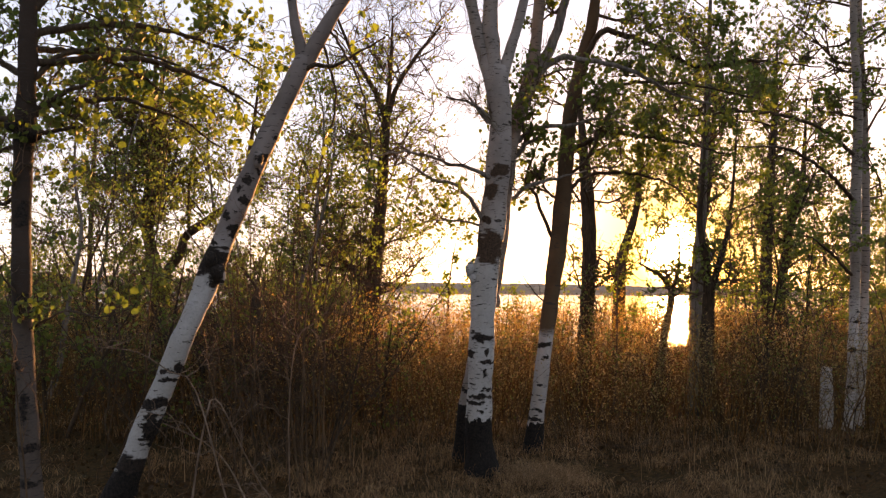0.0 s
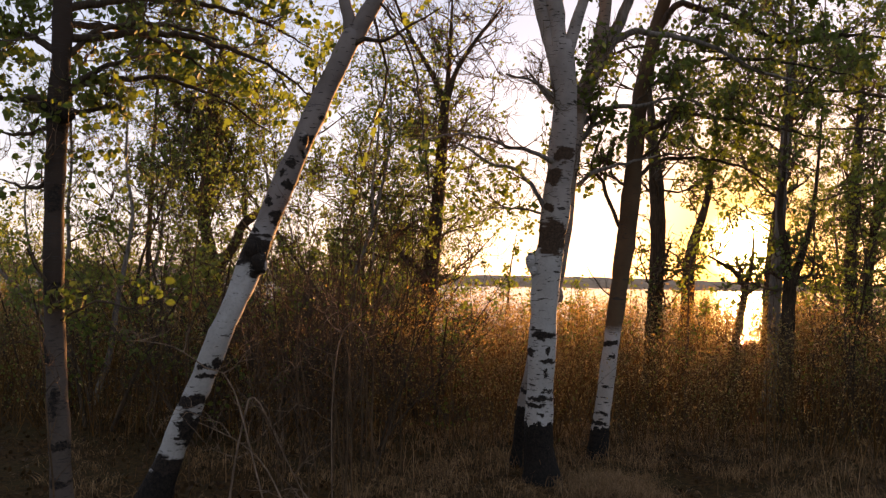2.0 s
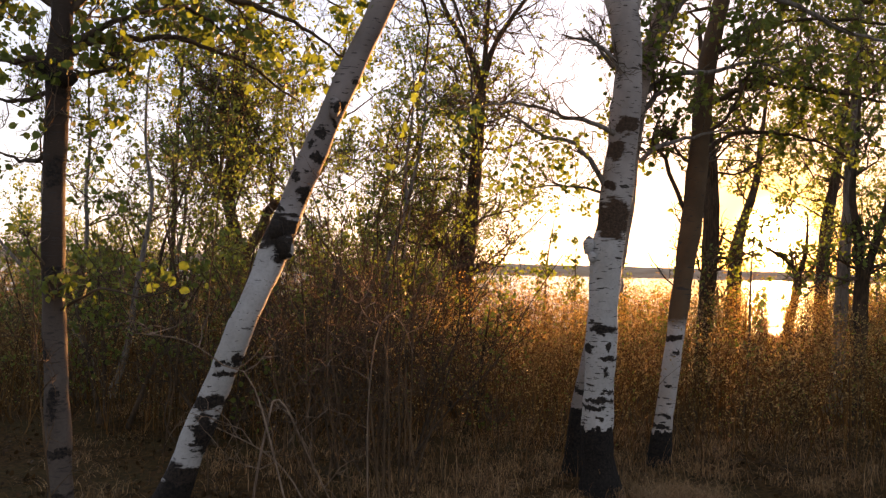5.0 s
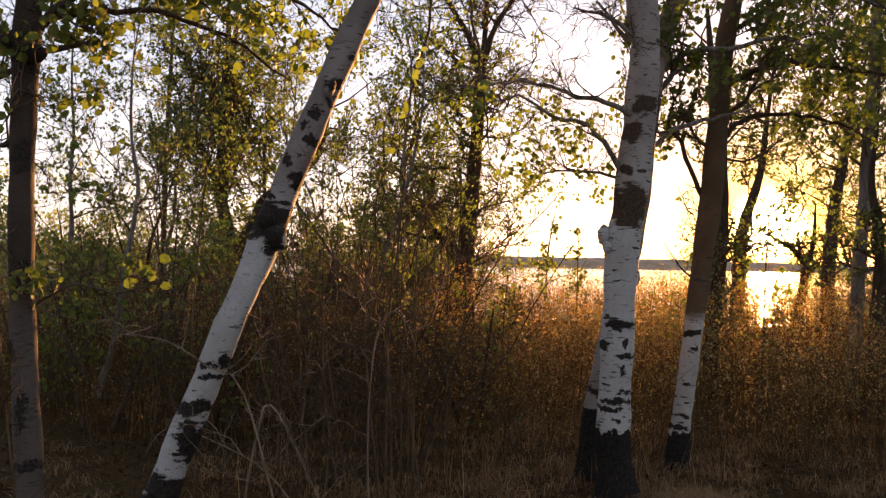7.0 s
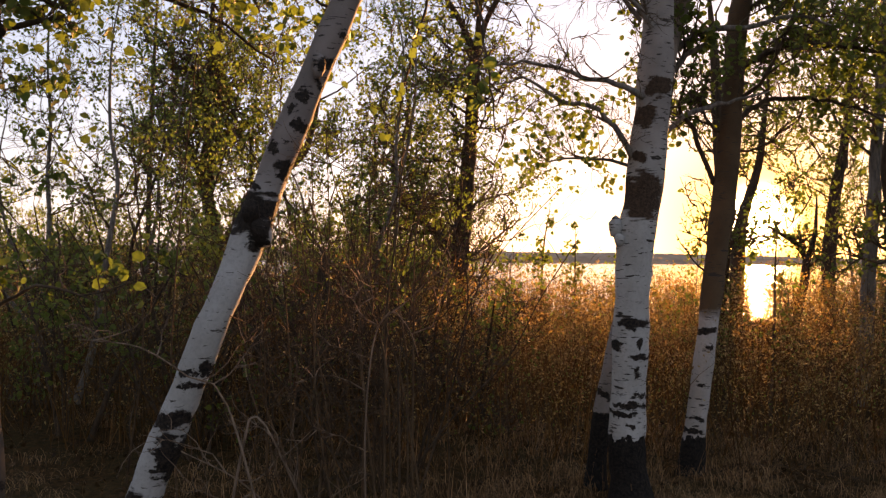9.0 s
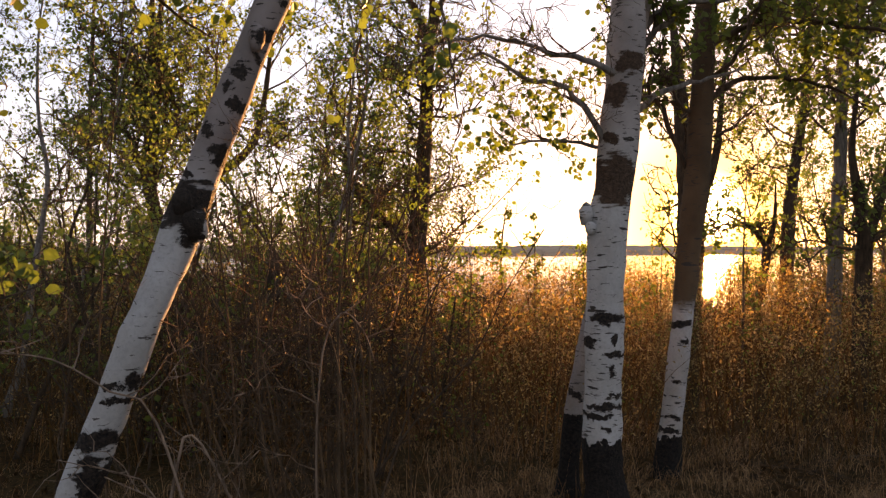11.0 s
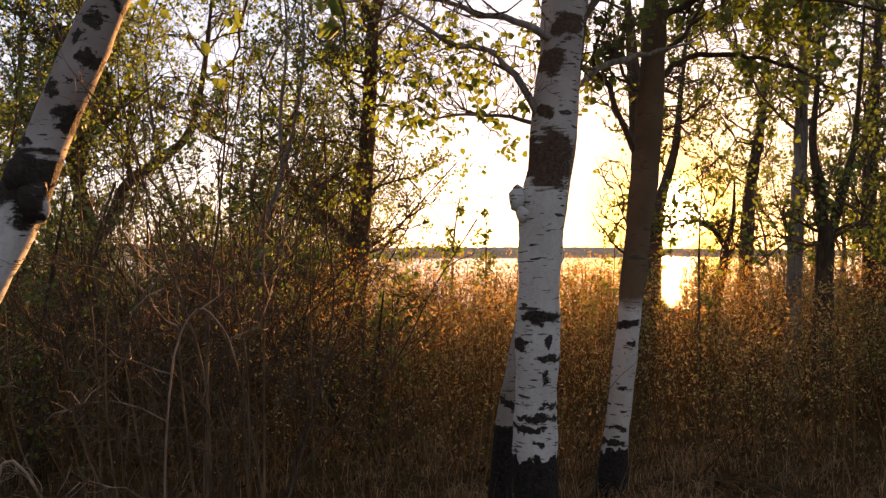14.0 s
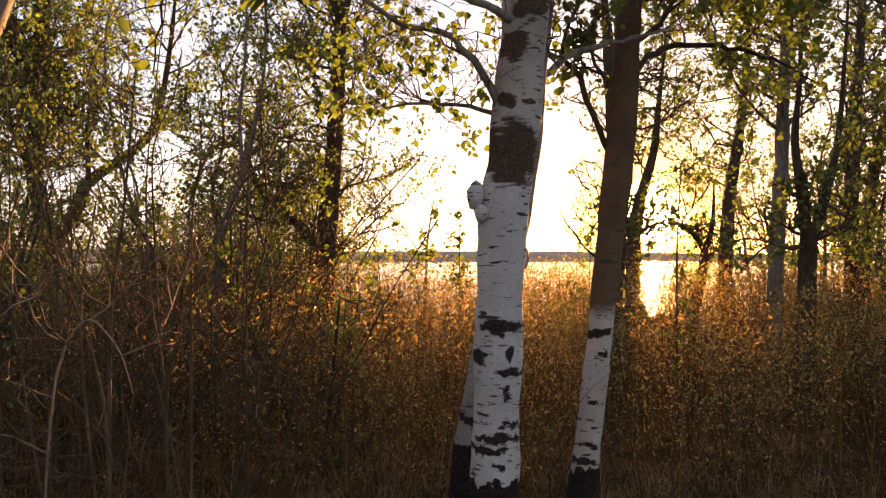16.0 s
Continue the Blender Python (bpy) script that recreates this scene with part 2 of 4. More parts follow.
BARK_TWIN = aspen_bark("aspen_bark_twin", 0.50, [(0.2, 0.62, 0.03, 0.03), (0.28, 0.5, 0.04, 0.02)], pale=(0.28, 0.25, 0.23), marks=0.8, upper=(1.4, BROWN))
# grey bark, both tones darkened to carry the trunk's shaded side
BARK_EDGE = aspen_bark("aspen_bark_shaded_grey", 0.12, [(-2.80, 2.49, 0.108, 0.079), (-2.92, 2.56, 0.108, 0.079), (-2.83, 1.99, 0.036, 0.090), (-2.77, 1.42, 0.057, 0.043), (-2.80, 0.99, 0.036, 0.071), (-2.63, 0.25, 0.089, 0.028),
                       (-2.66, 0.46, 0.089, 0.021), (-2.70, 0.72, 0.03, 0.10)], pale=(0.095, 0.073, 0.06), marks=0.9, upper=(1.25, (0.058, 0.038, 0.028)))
BARK_THIN = aspen_bark("aspen_bark_far", 0.05, [(4.36, 0.9, 0.04, 0.03), (4.40, 1.2, 0.05, 0.02), (4.34, 0.5, 0.04, 0.02)], pale=(0.50, 0.46, 0.42), marks=0.9, upper=(1.4, (0.30, 0.25, 0.21)))
BARK_DARK = dark_bark("willow_bark", (0.028, 0.018, 0.011), (0.090, 0.058, 0.036))
BARK_GREY = dark_bark("poplar_bark_grey", (0.08, 0.07, 0.06), (0.22, 0.19, 0.16))
TWIG = dark_bark("twig_bark", (0.050, 0.034, 0.022), (0.12, 0.080, 0.052))
STEM_PALE = dark_bark("sapling_bark", (0.032, 0.018, 0.009), (0.13, 0.074, 0.040))
# peeled twigs, with the sunlight on them brightened into the colour
TWIG_PALE = dark_bark("sunlit_peeled_twig", (0.08, 0.05, 0.034), (0.25, 0.165, 0.115))
STEM_DRY = leaf_mat("dry_stem", (0.048, 0.023, 0.008), (0.22, 0.112, 0.042), (0.23, 0.10, 0.025), 0.15)
LEAF = leaf_mat("aspen_leaf", (0.080, 0.100, 0.022), (0.135, 0.16, 0.045), (0.165, 0.25, 0.055), 0.47, 0.25)
LEAF_YOUNG = leaf_mat("young_leaf", (0.09, 0.115, 0.024), (0.155, 0.18, 0.048), (0.195, 0.29, 0.062), 0.47, 0.25)
LEAF_DRY = leaf_mat("dry_leaf", (0.075, 0.044, 0.021), (0.56, 0.39, 0.21), (0.46, 0.30, 0.105), 0.45)
LEAF_OLD = leaf_mat("old_leaf", (0.032, 0.016, 0.007), (0.116, 0.058, 0.025), (0.105, 0.056, 0.022), 0.15)
GRASS_DRY = leaf_mat("dry_grass", (0.030, 0.014, 0.005), (0.23, 0.112, 0.043), (0.26, 0.13, 0.05), 0.3)
GRASS_PALE = leaf_mat("dead_grass", (0.11, 0.056, 0.026), (0.62, 0.37, 0.21), (0.45, 0.25, 0.12), 0.3)
SOIL, WATER, FAR = soil_mat(), water_mat(), wood_far_mat()


# ---- mesh helpers ----
class Soup:
    """Vertices and faces gathered for one mesh."""

    def __init__(self):
        self.v, self.f = [], []

    def tube(self, pts, radii, sides=5, rough=0.0, cap=True):
        pts = [Vector(p) for p in pts]
        ring0 = len(self.v)
        side = Vector((1, 0, 0))
        for k, (p, r) in enumerate(zip(pts, radii)):
            d = (pts[min(k + 1, len(pts) - 1)] - pts[max(k - 1, 0)]).normalized()
            side = (side - d * side.dot(d))
            side = side.normalized() if side.length > 1e-4 else d.orthogonal().normalized()
            up = d.cross(side)
            for s in range(sides):
                a = 2 * math.pi * s / sides
                q = r
                if rough:
                    w = p + (side * math.cos(a) + up * math.sin(a)) * r
                    q = r * (1 + rough * noise.noise(w * 9.0) + 0.5 * rough * noise.noise(w * 25.0))
                self.v.append(tuple(p + (side * math.cos(a) + up * math.sin(a)) * q))
        for k in range(len(pts) - 1):
            for s in range(sides):
                a, b = ring0 + k * sides + s, ring0 + k * sides + (s + 1) % sides
                self.f.append((a, b, b + sides, a + sides))
        if cap:
            self.f.append(tuple(ring0 + (len(pts) - 1) * sides + s for s in range(sides)))

    def bulge(self, at, r, stretch=(1, 1, 1), rough=0.35, seg=10):
        """A burl or knot: a lumpy ball sunk in the bark."""
        i0 = len(self.v)
        rows = seg // 2
        for i in range(rows + 1):
            th = math.pi * i / rows
            for s in range(seg):
                a = 2 * math.pi * s / seg
                d = Vector((math.sin(th) * math.cos(a), math.sin(th) * math.sin(a), math.cos(th)))
                q = r * (1 + rough * noise.noise((Vector(at) + d * r) * 22.0))
                self.v.append(tuple(Vector(at) + Vector((d.x * stretch[0], d.y * stretch[1], d.z * stretch[2])) * q))
        for i in range(rows):
            for s in range(seg):
                a, b = i0 + i * seg + s, i0 + i * seg + (s + 1) % seg
                self.f.append((a, b, b + seg, a + seg))

    def mesh(self, name, material, smooth=True):
        me = bpy.data.meshes.new(name)
        me.from_pydata(self.v, [], self.f)
        me.materials.append(material)
        if smooth:
            me.polygons.foreach_set("use_smooth", [True] * len(me.polygons))
        me.update()
        return me


def array_mesh(name, verts, quads, material, smooth=False):
    me = bpy.data.meshes.new(name)
    me.vertices.add(len(verts))
    me.vertices.foreach_set("co", verts.astype(np.float32).ravel())
    me.loops.add(quads.size)
    me.loops.foreach_set("vertex_index", quads.astype(np.int32).ravel())
    me.polygons.add(len(quads))
    k = quads.shape[1]
    me.polygons.foreach_set("loop_start", np.arange(0, quads.size, k, dtype=np.int32))
    me.polygons.foreach_set("loop_total", np.full(len(quads), k, dtype=np.int32))
    me.materials.append(material)
    me.update(calc_edges=True)
    me.validate()
    if smooth:
        me.polygons.foreach_set("use_smooth", [True] * len(me.polygons))
    return me


LEAF_SHAPE = np.array([(0, 0, 0), (0.44, 0.28, 0.10), (0.40, 0.72, 0.09), (0, 1.05, -0.06), (-0.40, 0.72, 0.09), (-0.44, 0.28, 0.10)])
SPRIG_SHAPE = np.array([(0, 0, 0), (0.20, 0.42, 0.06), (0, 1.0, 0), (-0.20, 0.42, 0.06)])


def leaves_mesh(name, at, size, material, rng, droop=0.5, shape=LEAF_SHAPE):
    """One mesh of many leaves hanging at the given places."""
    at = np.asarray(at, float).reshape(-1, 3)
    c = len(at)
    d = rng.normal(size=(c, 3))
    d[:, 2] -= droop
    d /= np.linalg.norm(d, axis=1)[:, None]
    s = np.cross(d, rng.normal(size=(c, 3)))
    s /= np.linalg.norm(s, axis=1)[:, None] + 1e-9
    u = np.cross(s, d)
    k = size * rng.uniform(0.65, 1.25, (c, 1, 1))
    v = at[:, None] + k * (shape[None, :, :1] * s[:, None] + shape[None, :, 1:2] * d[:, None] + shape[None, :, 2:] * u[:, None])
    m = len(shape)
    base = (np.arange(c) * m)[:, None]
    q = np.concatenate([base + np.array([0, 1, 2, 3]), base + np.array([0, 3, 4, 5])]) if m == 6 else base + np.array([0, 1, 2, 3])
    return array_mesh(name, v.reshape(-1, 3), q, material)


def smooth_path(ctrl, step=0.07):
    """Catmull-Rom through (x, y, z, r) control points."""
    c = np.array(ctrl, float)
    c = np.vstack([2 * c[0] - c[1], c, 2 * c[-1] - c[-2]])
    out = []
    for i in range(1, len(c) - 2):
        n = max(2, int(np.linalg.norm(c[i + 1, :3] - c[i, :3]) / step))
        for t in np.arange(n) / n:
            p0, p1, p2, p3 = c[i - 1:i + 3]
            out.append(0.5 * (2 * p1 + (p2 - p0) * t + (2 * p0 - 5 * p1 + 4 * p2 - p3) * t * t + (3 * p1 - p0 - 3 * p2 + p3) * t ** 3))
    out.append(c[-2])
    return np.array(out)


def part(name, mesh, parent, label=""):
    ob = new(name, mesh)
    ob.parent = parent
    return tagged(ob, label)


def ground_z(x, y):
    fall = -0.9 * max(0.0, min(1.0, (y - 8.0) / 30.0)) - 0.04 * max(0.0, y - 36.0)
    wave = 0.09 * noise.noise((x * 0.35, y * 0.35, 0.3)) + 0.03 * noise.noise((x * 1.3, y * 1.3, 4.1))
    return max(fall, -4.0) + (wave if abs(x) < 60 and -20 < y < 60 else 0.0)


class Tree:
    """A tree of stems given by a few control points, with grown side branches, twigs and leaves."""

    def __init__(self, name, label, category, seed, bark, group=""):
        self.rng = np.random.default_rng(seed)
        self.root = tagged(new(name), label, category, group)
        self.bark, self.leaf_at, self.twigs = bark, [], Soup()
        self.placed = False

    def stem(self, ctrl, name="trunk", sides=14, rough=0.09, bulges=(), label="", flare=True):
        path = smooth_path(ctrl)
        if not self.placed:
            x, y = ctrl[0][0], ctrl[0][1]
            gz = ground_z(x, y)
            if ctrl[0][2] > gz - 0.05:                      # carry the trunk down into the soil
                d = path[1] - path[0]
                n = max(2, int((path[0][2] - gz + 0.15) / 0.07))
                low = [path[0] - d / max(d[2], 0.02) * (path[0][2] - gz + 0.15) * k / n for k in range(n, 0, -1)]
                for p in low:
                    p[3] = path[0][3]
                path = np.vstack([low, path])
            self.root.location = (path[0][0], path[0][1], gz)
            self.placed = True
            self.gz = gz
            if flare:
                for p in path:
                    p[3] *= 1 + 0.35 * max(0.0, 1 - (p[2] - gz) / 0.28) ** 2
        s = Soup()
        r = path[:, 3] * (1 + 0.05 * np.sin(np.arange(len(path)) * 0.9 + self.rng.uniform(0, 6)))
        o = Vector(self.root.location)
        s.tube([Vector(p[:3]) - o for p in path], r, sides, rough)
        trunk = part(name, s.mesh(name, self.bark), self.root, label)
        for at, rad, stretch in bulges:
            knot = Soup()
            knot.bulge(Vector(at) - o, rad, stretch)
            part("burl", knot.mesh("burl", self.bark), trunk, "dark swollen burl")
        return path

    def limb(self, ctrl, sides=7, rough=0.08):
        path = smooth_path(ctrl, 0.06)
        for p in path[2:-1]:
            p[:3] += self.rng.normal(0, 0.006, 3)
        s = Soup()
        o = Vector(self.root.location)
        s.tube([Vector(p[:3]) - o for p in path], path[:, 3], sides, rough)
        part("limb", s.mesh("limb", BARK_GREY if self.bark in (BARK_MAIN, BARK_TWIN, BARK_GREY) else BARK_DARK), self.root)
        return path

    def twig(self, p, d, length, r, depth, leafy, spread=0.75, rise=0.25):
        rng = self.rng
        n = 4 if depth else 3
        pts, q, dd = [np.array(p)], np.array(p, float), np.array(d, float)
        for _ in range(n):
            dd = dd + rng.normal(0, 0.38, 3)
            dd[2] += rise * 0.5
            dd /= np.linalg.norm(dd)
            q = q + dd * length / n
            pts.append(q.copy())
        o = np.array(self.root.location)
        self.twigs.tube([x - o for x in pts], [r * (1 - 0.8 * k / n) for k in range(n + 1)], 3, cap=False)
        if depth:
            for _ in range(int(rng.integers(4, 7))):
                k = rng.uniform(0.25, 1.0) * n
                i = min(int(k), n - 1)
                at = pts[i] + (pts[i + 1] - pts[i]) * (k - i)
                sd = dd + rng.normal(0, spread, 3)
                sd /= np.linalg.norm(sd)
                self.twig(at, sd, length * rng.uniform(0.35, 0.6), r * 0.62, depth - 1, leafy, spread, rise)
        if depth <= 1 and leafy:
            for _ in range(rng.poisson(leafy * (0.115 if depth == 0 else 0.065))):      # tufts of a few leaves
                k = rng.uniform(0.3, 1.0) * n
                i = min(int(k), n - 1)
                at = pts[i] + (pts[i + 1] - pts[i]) * (k - i)
                for _ in range(int(rng.integers(2, 6))):
                    self.leaf_at.append(at + rng.normal(0, 0.034, 3))

    def grow(self, path, count, lo, hi, length, leafy=7, depth=2, rise=0.25, lean=None, thick=0.45, up=0.4):
        """Side branches between the fractions lo and hi of a path."""
        rng = self.rng
        for _ in range(count):
            f = lo + (hi - lo) * rng.random()
            p = path[min(int(f * (len(path) - 1)), len(path) - 1)]
            a = rng.uniform(0, 2 * math.pi)
            d = np.array([math.cos(a), math.sin(a) * 0.8, up + rng.normal(0, 0.25)])
            if lean is not None:
                d = d + np.array(lean)
            d /= np.linalg.norm(d)
            self.twig(p[:3], d, length * rng.uniform(0.6, 1.3), max(0.004, min(0.022, p[3] * thick)), depth, leafy, rise=rise)

    def finish(self, leaf_size=0.045, leaf=None, twig=None):
        if self.twigs.v:
            tagged(part("twig_work", self.twigs.mesh("twig_work", twig or TWIG), self.root), kind="stuff")
        if self.leaf_at:
            at = np.array(self.leaf_at) - np.array(self.root.location)
            tagged(part("crown", leaves_mesh("crown", at, leaf_size * (1.22 if leaf_size < 0.045 else 1.10), leaf or LEAF, self.rng), self.root), kind="stuff")
        return self.root


# ---- ground, lake, far shore ----
def build_ground():
    near_x, near_y = np.linspace(-16, 20, 145), np.linspace(-6, 46, 170)
    xs = np.concatenate([[-3000, -900, -300, -100, -50, -25], near_x, [30, 55, 110, 300, 900, 3000]])
    ys = np.concatenate([[-3000, -900, -300, -100, -40, -15], near_y, [60, 100, 200, 500, 1000, 3500]])
    v = np.array([(x, y, ground_z(x, y)) for y in ys for x in xs])
    w = len(xs)
    i = np.arange((len(ys) - 1) * w).reshape(len(ys) - 1, w)[:, :-1].ravel()
    ob = new("ground", array_mesh("ground", v, np.stack([i, i + 1, i + 1 + w, i + w], 1), SOIL, True))
    tagged(ob, "dark woodland soil with leaf litter and dry grass", "ground", kind="structure")


def build_lake():
    xs, ys = np.linspace(-2600, 2600, 40), np.concatenate([np.linspace(34, 120, 12), np.linspace(160, 960, 12)])
    v = np.array([(x, y, -1.0) for y in ys for x in xs])
    w = len(xs)
    i = np.arange((len(ys) - 1) * w).reshape(len(ys) - 1, w)[:, :-1].ravel()
    ob = new("lake_water", array_mesh("lake_water", v, np.stack([i, i + 1, i + 1 + w, i + w], 1), WATER))
    tagged(ob, "calm lake mirroring the low evening sun", "lake", kind="structure")


def build_far_shore():
    xs = np.arange(-2600, 2601, 6.0)
    v, f = [], []
    for k, x in enumerate(xs):
        h = 10.5 - 0.010 * x + 1.6 * noise.noise((x * 0.004, 0, 0)) + 1.0 * noise.noise((x * 0.05, 3, 0)) + 0.8 * noise.noise((x * 0.16, 7, 0))
        h = max(h, 5.0)
        v += [(x, 895, -1.3), (x, 905, 0.55 * h), (x, 930, h), (x, 1200, h * 1.02), (x, 1260, -3)]
    for k in range(len(xs) - 1):
        for j in range(4):
            a = k * 5 + j
            f.append((a, a + 5, a + 6, a + 1))
    ob = new("far_shore", array_mesh("far_shore", np.array(v), np.array(f), FAR))
    tagged(ob, "low wooded hills on the far lake shore", "hills", kind="structure")


build_ground()
build_lake()
build_far_shore()


# ---- the aspens and poplars near the camera ----
def aspen_main():
    t = Tree("aspen", "tall white-barked aspen with black base and forked crown", "tree", 11, BARK_MAIN, "pale aspens")
    t.stem([(0.33, 6.10, 0.0, 0.118), (0.31, 6.10, 0.19, 0.113), (0.295, 6.10, 0.41, 0.108), (0.31, 6.10, 0.86, 0.106), (0.335, 6.10, 1.54, 0.107),
            (0.37, 6.10, 1.81, 0.109), (0.415, 6.10, 2.18, 0.106), (0.445, 6.10, 2.55, 0.102), (0.465, 6.10, 2.91, 0.096), (0.44, 6.10, 3.19, 0.097), (0.44, 6.10, 3.40, 0.085)],
           sides=20, bulges=[((0.215, 6.04, 1.68), 0.05, (0.8, 0.8, 1.2)), ((0.235, 6.03, 1.60), 0.035, (1, 1, 1.3))])
    for name, ctrl in (("limb", [(0.40, 6.10, 3.20, 0.062), (0.29, 6.10, 3.59, 0.055), (0.23, 6.10, 3.85, 0.052), (0.05, 6.0, 4.6, 0.040), (-0.1, 6.0, 5.6, 0.02)]),
                       ("limb", [(0.42, 6.10, 3.25, 0.080), (0.38, 6.10, 3.61, 0.072), (0.37, 6.10, 3.85, 0.066), (0.40, 6.2, 5.0, 0.05), (0.35, 6.3, 6.8, 0.02)]),
                       ("limb", [(0.46, 6.10, 3.25, 0.050), (0.55, 6.10, 3.57, 0.046), (0.63, 6.10, 3.85, 0.039), (0.8, 6.0, 4.6, 0.03), (0.95, 5.9, 5.6, 0.012)])):
        p = t.stem(ctrl, name, sides=12)
        t.grow(p, 10, 0.5, 1.0, 0.9, 7)
    bare = [[(0.36, 6.08, 2.91, 0.016), (0.25, 6.10, 3.06, 0.012), (0.15, 6.10, 3.19, 0.007)],
            [(0.33, 6.08, 2.05, 0.022), (0.27, 6.05, 2.17, 0.019), (0.12, 6.05, 2.37, 0.016), (-0.06, 6.05, 2.41, 0.013), (-0.18, 6.05, 2.47, 0.011), (-0.34, 6.05, 2.56, 0.008), (-0.50, 6.05, 2.53, 0.004)],
            [(0.38, 6.05, 2.44, 0.022), (0.31, 6.00, 2.47, 0.019), (0.21, 6.00, 2.52, 0.017), (0.09, 6.00, 2.54, 0.015), (-0.10, 6.00, 2.61, 0.012), (-0.34, 6.00, 2.65, 0.010), (-0.58, 6.00, 2.62, 0.007), (-0.78, 6.0, 2.60, 0.003)],
            [(0.32, 6.10, 2.04, 0.012), (0.12, 6.10, 2.09, 0.009), (-0.09, 6.10, 2.09, 0.007), (-0.26, 6.10, 2.04, 0.003)],
            [(0.42, 6.02, 2.85, 0.018), (0.30, 6.00, 3.01, 0.014), (0.17, 6.00, 3.08, 0.011), (0.0, 6.00, 3.12, 0.006)]]
    for k, ctrl in enumerate(bare):
        p = t.limb(ctrl)
        t.grow(p, 8, 0.25, 1.0, 0.40, 0.06, 2, rise=0.15, thick=0.45)
        if k in (3,):
            t.grow(p, 10, 0.3, 1.0, 0.42, 4, 2, rise=0.1)
    t.finish(0.029)
    t = Tree("aspen", "slimmer grey aspen growing beside the main trunk", "tree", 12, BARK_TWIN, "pale aspens")
    t.stem([(0.15, 6.55, 0.03, 0.062), (0.165, 6.55, 0.26, 0.060), (0.21, 6.55, 0.60, 0.060), (0.29, 6.50, 0.98, 0.064), (0.44, 6.45, 1.64, 0.070), (0.49, 6.42, 2.03, 0.068),
            (0.54, 6.45, 2.52, 0.066), (0.62, 6.55, 3.02, 0.068), (0.73, 6.60, 3.32, 0.072), (0.78, 6.60, 3.57, 0.060), (0.83, 6.60, 4.02, 0.050), (0.9, 6.7, 5.2, 0.035), (0.9, 6.8, 6.6, 0.012)], sides=14,
           bulges=[((0.45, 6.42, 1.42), 0.042, (1, 1, 1.6))])
    for k, ctrl in enumerate([[(0.73, 6.60, 3.28, 0.054), (0.94, 6.60, 3.72, 0.049), (1.04, 6.60, 4.02, 0.042), (1.2, 6.5, 4.8, 0.03), (1.25, 6.4, 5.8, 0.01)],
                 [(0.76, 6.60, 3.38, 0.034), (1.00, 6.60, 3.61, 0.029), (1.19, 6.60, 3.60, 0.026), (1.43, 6.60, 3.57, 0.023), (1.73, 6.60, 3.48, 0.019), (2.06, 6.60, 3.29, 0.014), (2.40, 6.60, 3.20, 0.008)],
                 [(0.57, 6.60, 2.78, 0.028), (0.80, 6.60, 2.97, 0.022), (1.10, 6.60, 3.00, 0.018), (1.39, 6.60, 3.07, 0.012), (1.63, 6.60, 3.00, 0.008)],
                 [(0.54, 6.60, 2.62, 0.025), (0.73, 6.60, 2.83, 0.020), (0.85, 6.60, 2.90, 0.012)],
                 [(0.48, 6.60, 2.25, 0.022), (0.62, 6.64, 2.36, 0.020), (0.78, 6.70, 2.46, 0.018), (1.02, 6.78, 2.54, 0.013), (1.3, 6.8, 2.62, 0.005)]]):
        p = t.limb(ctrl)
        t.grow(p, 8, 0.3, 1.0, 0.55, 3 if k == 4 else 5, 2)
    t.finish(0.036)


def aspen_leaning():
    t = Tree("aspen", "leaning white-barked aspen with dark knots and scars", "tree", 13, BARK_LEAN, "pale aspens")
    t.stem([(-2.21, 4.90, 0.10, 0.092), (-2.08, 4.90, 0.46, 0.084), (-1.945, 4.90, 0.79, 0.079), (-1.825, 4.93, 1.13, 0.077), (-1.72, 5.00, 1.43, 0.079), (-1.665, 5.05, 1.62, 0.086),
            (-1.55, 5.13, 1.99, 0.079), (-1.425, 5.20, 2.35, 0.076), (-1.29, 5.27, 2.72, 0.074), (-1.165, 5.32, 3.03, 0.072), (-1.07, 5.35, 3.26, 0.066)], sides=20,
           bulges=[((-1.60, 5.00, 1.60), 0.060, (1, 1, 1.3)), ((-1.645, 4.98, 1.70), 0.050, (1, 1, 1.1)), ((-1.36, 5.14, 2.44), 0.042, (1, 1, 1.5))])
    a = t.stem([(-1.08, 5.35, 3.16, 0.050), (-1.11, 5.35, 3.38, 0.044), (-1.15, 5.35, 3.53, 0.040), (-1.25, 5.40, 4.3, 0.028), (-1.3, 5.50, 5.2, 0.01)], "limb", 10)
    b = t.stem([(-1.07, 5.35, 3.20, 0.066), (-0.97, 5.35, 3.40, 0.060), (-0.90, 5.35, 3.52, 0.055), (-0.5, 5.35, 4.3, 0.04), (-0.3, 5.40, 5.6, 0.012)], "limb", 12)
    for p in (a, b):
        t.grow(p, 9, 0.5, 1.0, 0.8, 7)
    p = t.limb([(-1.08, 5.33, 3.15, 0.022), (-0.98, 5.30, 3.19, 0.018), (-0.84, 5.30, 3.18, 0.013), (-0.69, 5.30, 3.27, 0.010), (-0.45, 5.30, 3.41, 0.005)])
    t.grow(p, 5, 0.4, 1.0, 0.3, 1, 1)
